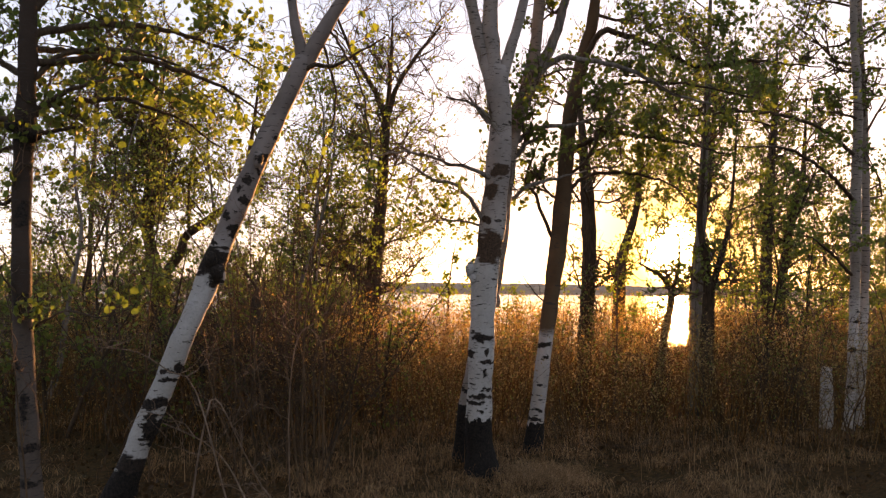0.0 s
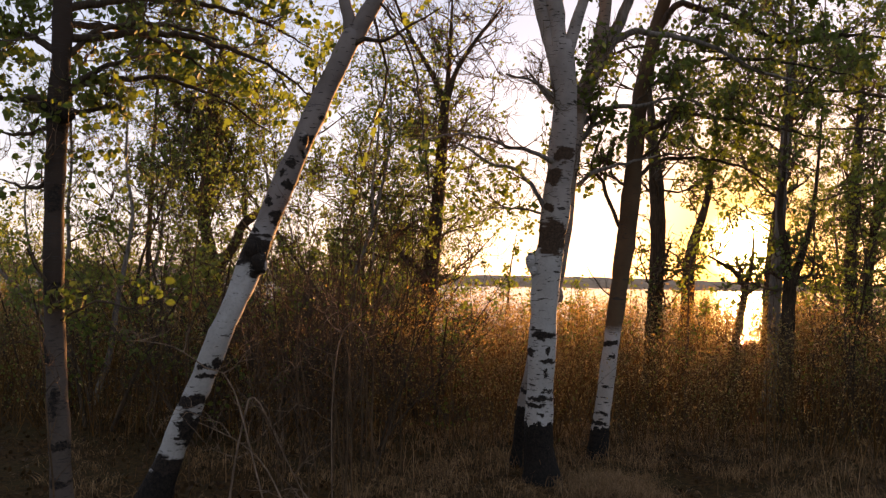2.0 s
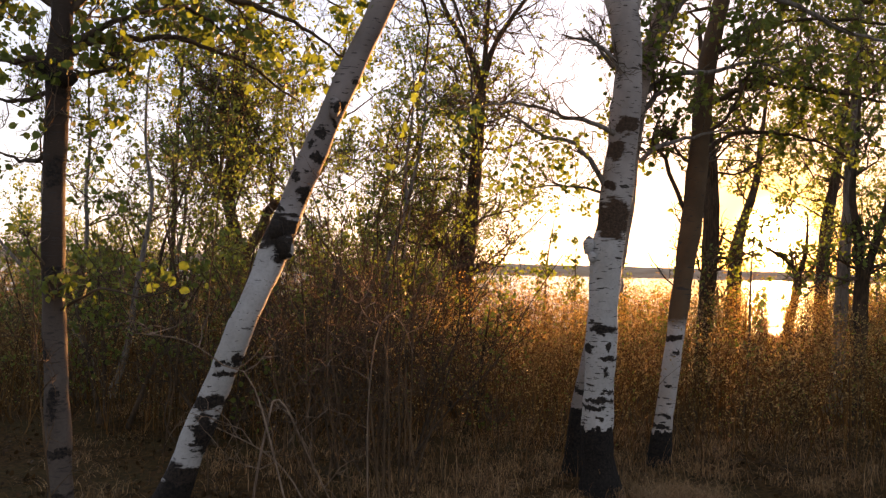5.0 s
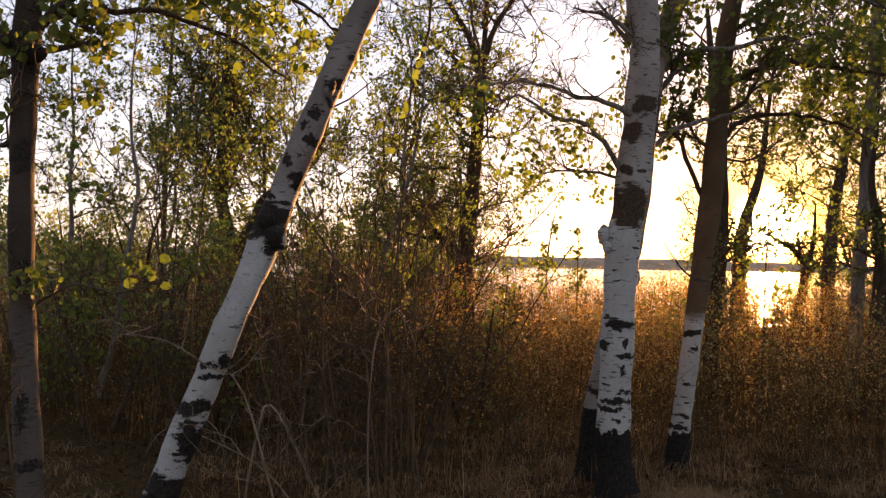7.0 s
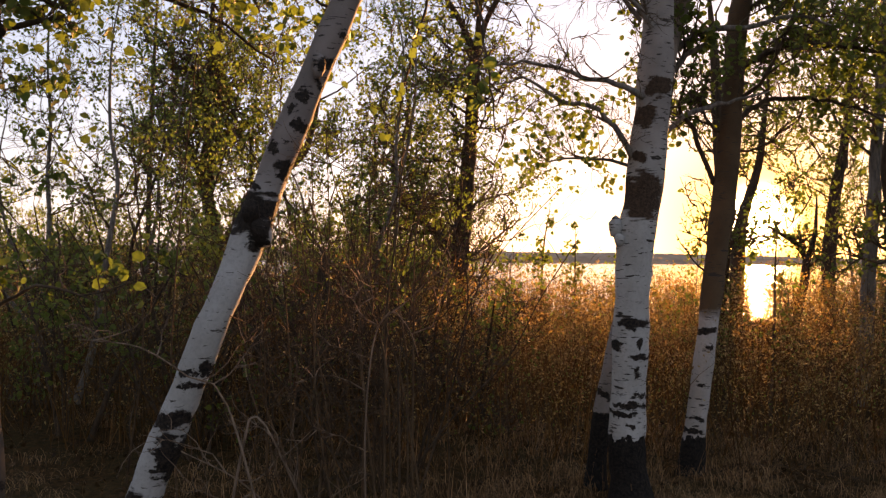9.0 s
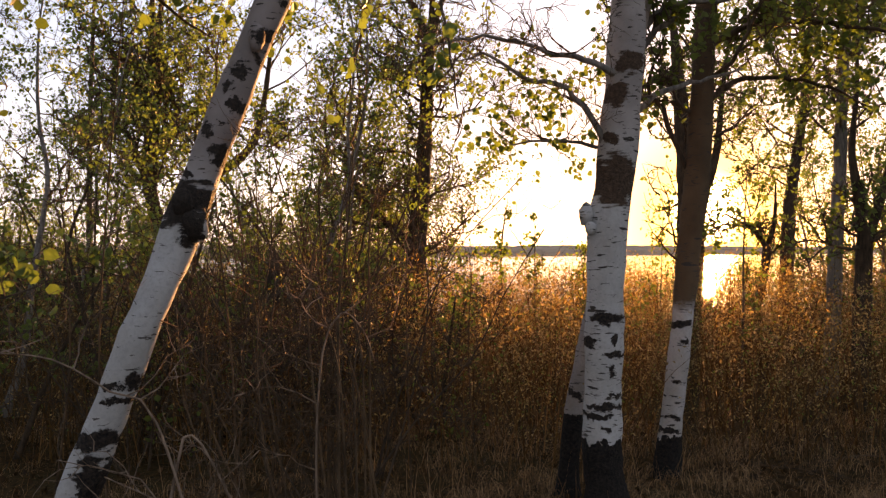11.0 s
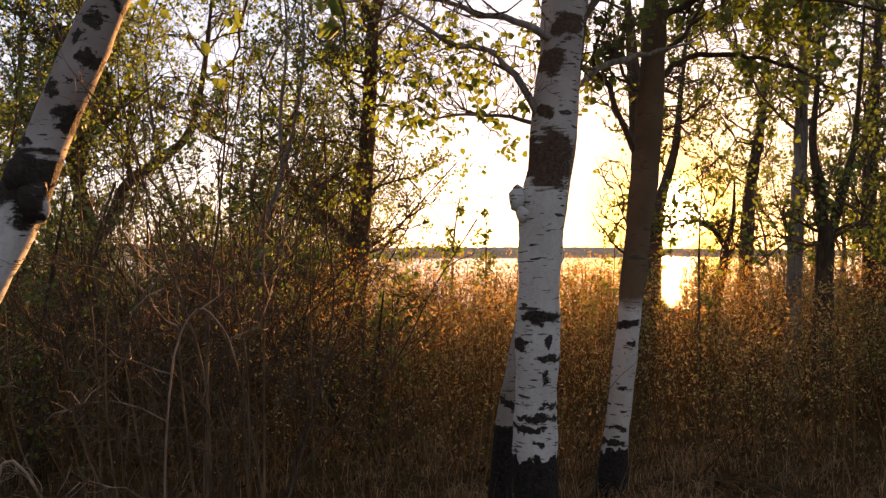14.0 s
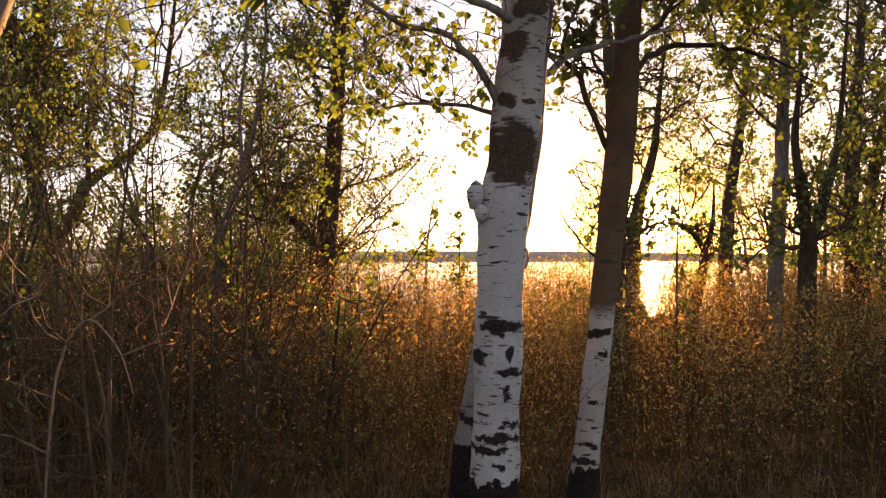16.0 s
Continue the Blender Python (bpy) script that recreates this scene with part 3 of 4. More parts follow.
    for ctrl in ([(-0.95, 5.35, 3.44, 0.011), (-0.84, 5.42, 2.95, 0.008), (-0.98, 5.58, 2.45, 0.006), (-1.06, 5.66, 2.12, 0.003)],
                 [(-0.90, 5.35, 3.50, 0.011), (-0.62, 5.15, 3.00, 0.008), (-0.50, 4.90, 2.40, 0.006), (-0.45, 4.78, 2.05, 0.003)]):
        t.grow(t.limb(ctrl), 5, 0.5, 1.0, 0.22, 2.2, 1, rise=-0.3, up=-0.2)
    t.finish(0.055)


def aspen_edge():
    t = Tree("aspen", "straight grey-barked aspen with a swollen branch collar", "tree", 14, BARK_EDGE, "pale aspens")
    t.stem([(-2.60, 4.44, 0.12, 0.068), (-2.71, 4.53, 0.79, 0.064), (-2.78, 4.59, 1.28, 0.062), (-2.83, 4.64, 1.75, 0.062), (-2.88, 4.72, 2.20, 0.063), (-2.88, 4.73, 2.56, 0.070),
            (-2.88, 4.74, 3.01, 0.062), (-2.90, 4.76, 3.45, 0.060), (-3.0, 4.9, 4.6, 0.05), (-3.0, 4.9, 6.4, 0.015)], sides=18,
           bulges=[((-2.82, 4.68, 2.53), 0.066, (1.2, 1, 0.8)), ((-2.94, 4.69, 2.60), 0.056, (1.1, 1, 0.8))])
    for ctrl in ([(-2.88, 4.75, 2.58, 0.031), (-3.02, 4.75, 2.67, 0.023), (-3.18, 4.75, 2.64, 0.017), (-3.5, 4.8, 2.7, 0.006)],
                 [(-2.89, 4.75, 2.62, 0.027), (-2.71, 4.75, 2.79, 0.023), (-2.56, 4.75, 2.87, 0.017), (-2.35, 4.75, 2.93, 0.008)],
                 [(-2.86, 4.75, 2.55, 0.019), (-2.67, 4.75, 2.57, 0.015), (-2.51, 4.75, 2.60, 0.007)],
                 [(-2.88, 4.75, 2.9, 0.025), (-2.7, 4.9, 3.15, 0.02), (-2.3, 4.95, 3.2, 0.014), (-1.9, 5.0, 3.1, 0.006)]):
        p = t.limb(ctrl)
        t.grow(p, 6, 0.3, 1.0, 0.4, 2.2, 2)
    t.grow(t.limb([(-2.89, 4.77, 3.4, 0.03), (-2.7, 5.0, 3.8, 0.02), (-2.2, 5.0, 4.0, 0.008)]), 7, 0.2, 1, 0.7, 5)
    t.grow(t.limb([(-2.88, 4.75, 2.72, 0.022), (-2.45, 5.2, 2.9, 0.016), (-2.05, 5.5, 2.8, 0.010), (-1.75, 5.7, 2.6, 0.005)]), 8, 0.3, 1, 0.4, 3, up=0.1)
    t.grow(t.limb([(-2.88, 4.76, 3.05, 0.03), (-2.3, 5.2, 3.2, 0.022), (-1.75, 5.3, 3.05, 0.014), (-1.35, 5.35, 2.8, 0.006)]), 8, 0.3, 1, 0.5, 1.8, up=0.0, rise=-0.1)
    for ctrl in ([(-2.77, 4.57, 1.25, 0.010), (-2.72, 4.48, 1.32, 0.007), (-2.64, 4.44, 1.34, 0.003)], [(-2.79, 4.58, 1.42, 0.008), (-2.86, 4.50, 1.55, 0.006), (-2.90, 4.46, 1.66, 0.003)]):
        t.grow(t.limb(ctrl), 5, 0.3, 1.0, 0.10, 2.5, 1)
    t.grow(t.limb([(-2.76, 4.57, 1.20, 0.009), (-2.45, 4.50, 1.33, 0.007), (-2.25, 4.52, 1.30, 0.005), (-2.05, 4.55, 1.36, 0.003)]), 5, 0.3, 1.0, 0.25, 1.2, 1)
    for ctrl, n, leafy in (([(-2.88, 4.75, 2.95, 0.028), (-3.3, 5.0, 3.15, 0.02), (-3.8, 5.2, 3.2, 0.006)], 10, 5),
                           ([(-2.88, 4.73, 2.50, 0.020), (-3.2, 4.9, 2.44, 0.014), (-3.6, 5.1, 2.5, 0.005)], 7, 1.5),
                           ([(-2.87, 4.72, 2.12, 0.018), (-3.15, 4.9, 2.08, 0.013), (-3.5, 5.1, 2.16, 0.005)], 7, 1.5),
                           ([(-2.89, 4.76, 3.25, 0.030), (-2.5, 5.3, 3.5, 0.024), (-2.0, 5.9, 3.55, 0.015), (-1.6, 6.3, 3.4, 0.005)], 14, 6),
                           ([(-2.89, 4.76, 3.15, 0.026), (-2.75, 5.4, 3.3, 0.020), (-2.6, 6.1, 3.3, 0.012), (-2.5, 6.6, 3.2, 0.005)], 12, 6)):
        t.grow(t.limb(ctrl), n, 0.3, 1.0, 0.55, leafy, 2, up=0.1)
    t.finish(0.046)


def aspen_slim():
    t = Tree("aspen", "slim aspen, white below and brown above, with black foot", "tree", 15, BARK_SIDE, "pale aspens")
    c = t.stem([(0.83, 6.95, 0.0, 0.080), (0.85, 6.95, 0.26, 0.075), (0.89, 6.95, 0.59, 0.071), (0.94, 6.95, 1.04, 0.070), (1.02, 7.05, 1.55, 0.078), (1.09, 7.10, 2.07, 0.086),
                (1.15, 7.20, 2.61, 0.076), (1.21, 7.30, 3.17, 0.075), (1.31, 7.40, 3.63, 0.071), (1.41, 7.50, 4.04, 0.061), (1.48, 7.50, 4.32, 0.056), (1.6, 7.5, 5.6, 0.033), (1.6, 7.5, 6.8, 0.011)], sides=16)
    t.grow(c, 12, 0.35, 1.0, 0.8, 7)
    p = t.limb([(1.33, 7.40, 3.70, 0.033), (1.52, 7.40, 4.09, 0.033), (1.74, 7.40, 4.08, 0.030), (2.06, 7.40, 3.97, 0.027), (2.49, 7.40, 3.76, 0.022), (3.02, 7.40, 3.82, 0.016), (3.76, 7.40, 3.76, 0.006)])
    t.grow(p, 18, 0.25, 1.0, 0.75, 6)
    for ctrl, n, leafy in (([(1.09, 7.12, 1.85, 0.022), (1.00, 7.10, 2.05, 0.019), (0.86, 7.10, 2.42, 0.017), (0.77, 7.10, 2.58, 0.013), (0.91, 7.10, 3.04, 0.005)], 6, 4),
                           ([(1.17, 7.25, 2.85, 0.024), (1.6, 7.30, 3.05, 0.020), (2.2, 7.20, 2.97, 0.014), (2.8, 7.10, 2.80, 0.005)], 14, 5.5),
                           ([(1.13, 7.18, 2.45, 0.022), (1.5, 7.40, 2.68, 0.018), (2.1, 7.60, 2.66, 0.012), (2.5, 7.7, 2.5, 0.005)], 12, 5.5),
                           ([(1.25, 7.33, 3.3, 0.022), (1.7, 7.1, 3.5, 0.018), (2.3, 6.9, 3.45, 0.012), (2.9, 6.8, 3.3, 0.005)], 12, 5.5)):
        t.grow(t.limb(ctrl), n, 0.25, 1.0, 0.5, leafy, 2)
    t.grow(t.limb([(0.97, 7.02, 1.38, 0.009), (0.88, 6.98, 1.45, 0.006), (0.80, 6.95, 1.54, 0.005), (0.72, 6.93, 1.66, 0.002)]), 3, 0.4, 1.0, 0.15, 0.0, 1)
    t.finish(0.036)


aspen_main()
aspen_leaning()
aspen_edge()
aspen_slim()


# ---- the trees further off ----
def grown(name, label, seed, bark, stems, limbs=(), n=14, lo=0.3, length=0.9, leafy=7, size=0.036, leaf=None, lean=None, group="trees before the lake", depth=2, fork_leaf=1.0):
    t = Tree(name, label, "tree", seed, bark, group)
    for k, s in enumerate(stems):
        p = t.stem(s, "trunk" if k == 0 else "limb", sides=10)
        t.grow(p, n if k == 0 else max(4, n // 2), lo if k == 0 else 0.25, 1.0, length, leafy * (fork_leaf if k else 1), depth, lean=lean)
    for ctrl in limbs:
        t.grow(t.limb(ctrl), 6, 0.25, 1.0, length * 0.7, leafy, depth, lean=lean)
    return t.finish(size, leaf)


def crooked(x, y, g, h, r, rng, wander=0.1, lean=0.0):
    """Control points of a wandering stem of height h."""
    pts, u, w = [(x, y, g, r)], 0.0, 0.0
    n = max(4, int(h / 0.55))
    dx, dy = rng.normal(lean, 0.12), rng.normal(0, 0.12)
    for k in range(1, n + 1):
        dx, dy = 0.6 * dx + rng.normal(0.4 * lean, wander), 0.6 * dy + rng.normal(0, wander)
        u, w = u + dx * h / n, w + dy * h / n
        pts.append((x + u, y + w, g + h * k / n, max(0.004, r * (1 - 0.9 * k / n))))
    return pts


def far_trees():
    grown("poplar", "dark poplar with bare forked top", 21, BARK_DARK,
          [[(-1.26, 12.40, -0.18, 0.115), (-1.22, 12.40, 1.04, 0.125), (-1.18, 12.40, 1.74, 0.125), (-1.12, 12.40, 2.44, 0.108), (-1.06, 12.40, 3.33, 0.088), (-1.03, 12.40, 4.04, 0.080), (-1.00, 12.40, 4.40, 0.070)],
           [(-1.01, 12.40, 4.25, 0.053), (-1.25, 12.40, 4.75, 0.040), (-1.57, 12.40, 5.29, 0.031), (-1.89, 12.40, 6.02, 0.015)],
           [(-1.00, 12.40, 4.25, 0.058), (-0.85, 12.40, 4.75, 0.040), (-0.54, 12.40, 5.25, 0.031), (-0.15, 12.40, 5.74, 0.015)],
           [(-1.00, 12.40, 4.30, 0.044), (-0.96, 12.40, 4.93, 0.035), (-0.93, 12.40, 5.9, 0.012)]],
          [[(-1.24, 12.30, 1.50, 0.085), (-1.49, 12.30, 1.80, 0.066), (-1.77, 12.30, 2.05, 0.052), (-2.02, 12.30, 2.34, 0.044), (-2.10, 12.30, 2.78, 0.034), (-1.92, 12.30, 3.31, 0.024), (-1.95, 12.3, 4.0, 0.008)], [(-1.52, 12.30, 1.83, 0.030), (-1.85, 12.2, 1.85, 0.022), (-2.25, 12.1, 1.98, 0.014), (-2.6, 12.1, 2.0, 0.005)], [(-1.75, 12.30, 2.03, 0.026), (-1.72, 12.3, 2.45, 0.018), (-1.55, 12.3, 2.9, 0.008)]],
          n=30, lo=0.35, length=1.1, leafy=8, size=0.034, lean=(-0.1, 0, 0), fork_leaf=0.06)
    grown("sapling", "slender straight young poplar", 24, BARK_DARK, [[(-7.51, 16.60, -0.60, 0.062), (-7.51, 16.60, 2.22, 0.053), (-7.49, 16.60, 3.87, 0.045), (-7.44, 16.60, 5.29, 0.036), (-7.38, 16.60, 6.73, 0.012)]], n=16, lo=0.3, length=0.7)
    grown("poplar", "dark brown poplar trunk standing behind the slim aspen", 25, BARK_DARK,
          [[(1.99, 11.70, -0.23, 0.103), (2.04, 11.70, 0.81, 0.104), (2.10, 11.70, 1.81, 0.108), (2.10, 11.70, 2.49, 0.108), (2.06, 11.70, 3.16, 0.097), (2.02, 11.70, 3.59, 0.076), (1.99, 11.70, 3.99, 0.054), (1.91, 11.70, 4.86, 0.022)]],
          n=20, lo=0.3, length=1.1, leafy=7, lean=(0.2, 0, 0))
    grown("poplar", "brown poplar leaning towards the sun", 26, BARK_DARK,
          [[(3.60, 17.5, -0.2, 0.15), (3.64, 17.50, 0.50, 0.14), (3.67, 17.50, 1.23, 0.14), (3.70, 17.50, 1.96, 0.13), (3.80, 17.50, 2.46, 0.105), (4.05, 17.50, 3.32, 0.075), (4.15, 17.50, 4.19, 0.05), (4.3, 17.5, 5.5, 0.02)]], n=16, lo=0.45, length=1.0, leafy=7, size=0.055, lean=(-0.5, 0, 0.2))
    grown("poplar", "tall poplar beside the setting sun", 27, BARK_DARK,
          [[(5.24, 17.25, 0.0, 0.14), (5.24, 17.25, 1.16, 0.13), (5.28, 17.25, 1.96, 0.125), (5.36, 17.25, 2.77, 0.11), (5.53, 17.25, 3.77, 0.085), (5.69, 17.25, 5.39, 0.055), (5.8, 17.2, 7.0, 0.02)]], n=34, lo=0.4, length=1.4, leafy=11, size=0.045)
    grown("poplar", "straight pale-grey poplar trunk", 28, BARK_GREY,
          [[(3.28, 10.5, 0.0, 0.088), (3.34, 10.50, 0.80, 0.080), (3.37, 10.50, 1.58, 0.077), (3.42, 10.50, 2.25, 0.071), (3.44, 10.50, 2.81, 0.064), (3.48, 10.50, 3.48, 0.056), (3.51, 10.50, 3.93, 0.050), (3.6, 10.5, 6.2, 0.012)]], n=28, lo=0.4, length=1.1, leafy=8)
    grown("poplar", "dark twin-stemmed poplar in the thicket", 29, BARK_DARK,
          [[(3.17, 9.5, 0.0, 0.088), (3.19, 9.50, 0.70, 0.084), (3.21, 9.50, 1.18, 0.082), (3.23, 9.50, 1.57, 0.07), (3.21, 9.5, 1.7, 0.06)],
           [(3.22, 9.50, 1.50, 0.054), (3.18, 9.50, 1.96, 0.049), (3.12, 9.50, 2.40, 0.034), (3.17, 9.50, 2.99, 0.022), (3.2, 9.5, 4.0, 0.01)],
           [(3.24, 9.50, 1.50, 0.049), (3.37, 9.50, 1.92, 0.044), (3.48, 9.50, 2.36, 0.029), (3.55, 9.50, 3.04, 0.017), (3.6, 9.5, 3.8, 0.008)]], n=7, lo=0.9, length=0.8, leafy=7)
    grown("poplar", "dark slender poplar with many twigs", 30, BARK_DARK,
          [[(4.90, 12.0, 0.0, 0.095), (4.87, 12.00, 1.14, 0.091), (4.84, 12.00, 1.80, 0.090), (4.88, 12.00, 2.47, 0.080), (4.92, 12.00, 3.31, 0.067), (4.99, 12.00, 4.15, 0.050), (5.05, 12.00, 5.34, 0.015)]], n=26, lo=0.35, length=1.0, leafy=8)
    grown("poplar", "dark crooked young poplar", 31, BARK_DARK,
          [[(5.2, 12.5, 0.0, 0.08), (5.22, 12.50, 0.78, 0.078), (5.26, 12.50, 1.47, 0.078), (5.34, 12.50, 2.16, 0.072), (5.47, 12.50, 2.86, 0.060), (5.62, 12.50, 3.38, 0.043), (5.70, 12.50, 4.6, 0.012)]], n=30, lo=0.35, length=0.9, leafy=8)
    grown("aspen", "thin pale aspen with spotted white foot", 32, BARK_THIN,
          [[(4.31, 8.20, 0.03, 0.053), (4.36, 8.20, 0.72, 0.052), (4.41, 8.20, 1.63, 0.055), (4.43, 8.20, 2.55, 0.057), (4.47, 8.20, 3.47, 0.049), (4.44, 8.20, 4.41, 0.043), (4.42, 8.20, 6.2, 0.012)]], n=12, lo=0.45, length=0.8, leafy=6, group="pale aspens",
          limbs=[[(4.42, 8.2, 2.5, 0.025), (3.9, 7.7, 2.75, 0.02), (3.3, 7.2, 2.9, 0.014), (2.7, 6.8, 2.85, 0.006)], [(4.44, 8.2, 3.0, 0.025), (3.9, 8.0, 3.3, 0.02), (3.2, 7.8, 3.4, 0.014), (2.5, 7.6, 3.3, 0.006)],
                 [(4.38, 8.2, 1.7, 0.02), (4.0, 7.9, 1.95, 0.014), (3.6, 7.5, 2.1, 0.006)]])
    grown("aspen", "thin grey aspen in a pair", 33, BARK_THIN,
          [[(4.57, 8.50, 0.04, 0.046), (4.63, 8.50, 1.01, 0.047), (4.68, 8.50, 2.26, 0.044), (4.68, 8.50, 3.54, 0.038), (4.65, 8.50, 4.44, 0.032), (4.64, 8.50, 6.0, 0.01)]], n=12, lo=0.4, length=0.8, leafy=6, group="pale aspens")
    grown("sapling", "crooked little poplar standing before the sun", 34, BARK_DARK,
          [[(4.08, 15.50, 0.12, 0.084), (4.17, 15.50, 0.74, 0.077), (4.27, 15.50, 1.20, 0.077), (4.31, 15.50, 1.61, 0.061)],
           [(4.31, 15.50, 1.50, 0.047), (4.11, 15.50, 1.81, 0.042), (3.88, 15.50, 1.95, 0.033), (3.65, 15.50, 2.09, 0.011)],
           [(4.31, 15.50, 1.53, 0.047), (4.43, 15.50, 1.95, 0.038), (4.46, 15.50, 2.60, 0.011)]], n=4, lo=0.5, length=0.6, leafy=2, size=0.055)
    grown("sapling", "thin young poplar with few leaves", 35, TWIG, [[(-0.1, 16.2, -0.3, 0.022), (-0.03, 16.20, 1.01, 0.020), (0.0, 16.20, 1.70, 0.016), (0.12, 16.20, 2.5, 0.005)]], n=12, lo=0.3, length=0.35, leafy=7, size=0.06, depth=1)
    grown("sapling", "thin straight sapling before the low sun", 39, TWIG, [[(2.03, 9.4, -0.1, 0.014), (2.07, 9.4, 0.8, 0.012), (2.08, 9.4, 1.5, 0.009), (2.12, 9.4, 2.2, 0.004)]], n=12, lo=0.3, length=0.3, leafy=5, size=0.036, depth=1)
    grown("sapling", "small pointed young poplar", 36, TWIG, [[(0.44, 14.2, -0.2, 0.016), (0.44, 14.2, 1.0, 0.012), (0.45, 14.2, 2.05, 0.004)]], n=14, lo=0.4, length=0.2, leafy=7, size=0.05, depth=1)
    grown("poplar", "gnarled dark poplar forking low with a long sideways limb", 37, BARK_DARK,
          [[(-5.22, 14.30, -0.32, 0.138), (-5.26, 14.30, 0.85, 0.133), (-5.24, 14.30, 1.52, 0.138), (-5.39, 14.30, 2.12, 0.117), (-5.50, 14.30, 2.71, 0.101), (-5.47, 14.30, 3.32, 0.091), (-5.33, 14.30, 4.10, 0.074), (-5.33, 14.30, 4.72, 0.061), (-5.19, 14.30, 6.32, 0.015)],
           [(-5.24, 14.30, 1.58, 0.098), (-4.86, 14.30, 2.19, 0.090), (-4.74, 14.30, 2.49, 0.081), (-3.95, 14.30, 3.08, 0.065), (-3.73, 14.30, 3.62, 0.049), (-3.59, 14.30, 4.47, 0.034), (-3.47, 14.30, 5.70, 0.010)],
           [(-5.49, 14.30, 2.60, 0.073), (-5.74, 14.30, 3.15, 0.062), (-5.91, 14.30, 3.46, 0.047), (-6.38, 14.30, 3.51, 0.016)],
           [(-5.46, 14.30, 2.60, 0.083), (-5.36, 14.30, 3.20, 0.073), (-5.10, 14.30, 3.35, 0.052), (-4.69, 14.30, 3.79, 0.016)],
           [(-5.49, 14.30, 2.60, 0.073), (-5.47, 14.30, 3.84, 0.062), (-5.44, 14.30, 4.68, 0.053), (-5.39, 14.30, 6.35, 0.019)]],
          [[(-5.50, 14.30, 2.63, 0.049), (-5.66, 14.30, 3.02, 0.037), (-5.73, 14.30, 3.43, 0.015)], [(-4.72, 14.30, 2.51, 0.037), (-4.75, 14.30, 3.24, 0.025), (-4.67, 14.30, 3.98, 0.010)]], n=34, lo=0.42, length=1.25, leafy=8, size=0.042)
    snag = Tree("dead_snag", "dark broken-off dead trunk standing in the thicket", "dead tree", 38, BARK_DARK, "trees before the lake")
    snag.stem([(-2.44, 9.84, 0.0, 0.085), (-2.46, 9.84, 0.7, 0.075), (-2.45, 9.84, 1.30, 0.068), (-2.43, 9.84, 1.50, 0.030)], sides=10)
    snag.finish()


far_trees()


def filler_trees():
    """Young poplars and willow bushes of the belt, left and right of the view on the lake."""
    rng = np.random.default_rng(5)
    spots = []
    for want, y0, y1, apart, bush in ((15, 8.8, 13.0, 1.1, False), (30, 13.0, 26.0, 1.4, False), (22, 8.0, 16.0, 1.2, True), (22, 16.0, 27.0, 1.5, True)):
        got = 0
        for _ in range(500):
            y = rng.uniform(y0, y1)
            x = rng.uniform(-0.70 * y - 0.5, 0.74 * y + 0.5)
            a = math.degrees(math.atan2(x, y - 0.6))
            if (-5.0 if bush and y < 12 else -6.5) < a < (19.0 if y > 12 or bush else 24.0) or (bush and y < 11 and a > 0) or (a < -12 and rng.random() < 0.935) or (a > 0 and (rng.random() < 0.4 or (bush and y < 18))) or (a > -10 and a < 0 and y < 13 and not bush):
                continue
            if y < 13 and abs(x + 2.65 - 0.262 * (y - 4.4)) < 0.75:          # a gap through which the sun reaches the grey aspen
                continue
            if any((x - q[0]) ** 2 + (y - q[1]) ** 2 < (apart if q[2] == bush else 0.3) ** 2 for q in spots):
                continue
            spots.append((x, y, bush))
            got += 1
            if got >= want:
                break
    for k, (x, y, bush) in enumerate(spots):
        h = (rng.uniform(1.2, 2.0) if bush else rng.uniform(2.6, 4.4)) + 0.08 * (y - 8)
        r = 0.007 * h + 0.005
        g = ground_z(x, y)
        far = y > 16
        if bush:
            stems = [[(x, y, g, r), (x + u * 0.3, y + w * 0.3, g + 0.4 * h, 0.8 * r), (x + u, y + w, g + h, 0.005)] for u, w in rng.normal(0, 0.4, (3, 2))]
            grown("willow_bush", "loose willow bush coming into small yellow-green leaf", 100 + k, BARK_DARK, stems, n=9, lo=0.12, length=0.34 * h, leafy=4.5 if far else 4,
                  size=0.040 if far else 0.030, leaf=LEAF_YOUNG if k % 2 else LEAF, group="willow bushes of the belt")
        else:
            grown("young_poplar", "young multi-twigged poplar in loose spring leaf", 100 + k, BARK_DARK if k % 3 else BARK_GREY,
                  [crooked(x, y, g, h, r, rng, 0.22), crooked(x, y, g, 0.7 * h, 0.7 * r, rng, 0.28, rng.choice((-0.3, 0.3)))],
                  n=15, lo=0.2, length=0.30 * h, leafy=8 if far else 8, size=0.042 if far else 0.031, leaf=LEAF if k % 2 else LEAF_YOUNG, group="young poplars of the belt")


filler_trees()


def airy_poplars():
    """Taller young poplars between the leaning aspen and the dark poplar."""
    rng = np.random.default_rng(23)
    for k, (x, y, h, u) in enumerate(((-2.35, 11.6, 5.2, 0.25), (-2.0, 10.9, 4.6, -0.2), (-2.9, 14.2, 5.8, 0.3), (-5.2, 12.0, 5.0, 0.2), (-4.7, 8.9, 4.4, 0.2), (-6.0, 10.4, 4.9, -0.2))):
        g = ground_z(x, y)
        grown("young_poplar", "tall airy young poplar with fine grey twigs", 480 + k, BARK_GREY, [crooked(x, y, g, h, 0.042, rng, 0.16, 0.25 * u), crooked(x, y, g, 0.8 * h, 0.028, rng, 0.22, -u)],
              n=18, lo=0.4, length=0.9, leafy=8, size=0.029, leaf=LEAF_YOUNG if k % 2 else LEAF, group="young poplars of the belt")


airy_poplars()


def shore_shoots():
    rng = np.random.default_rng(19)
    for k in range(20):
        y = rng.uniform(10.5, 17)
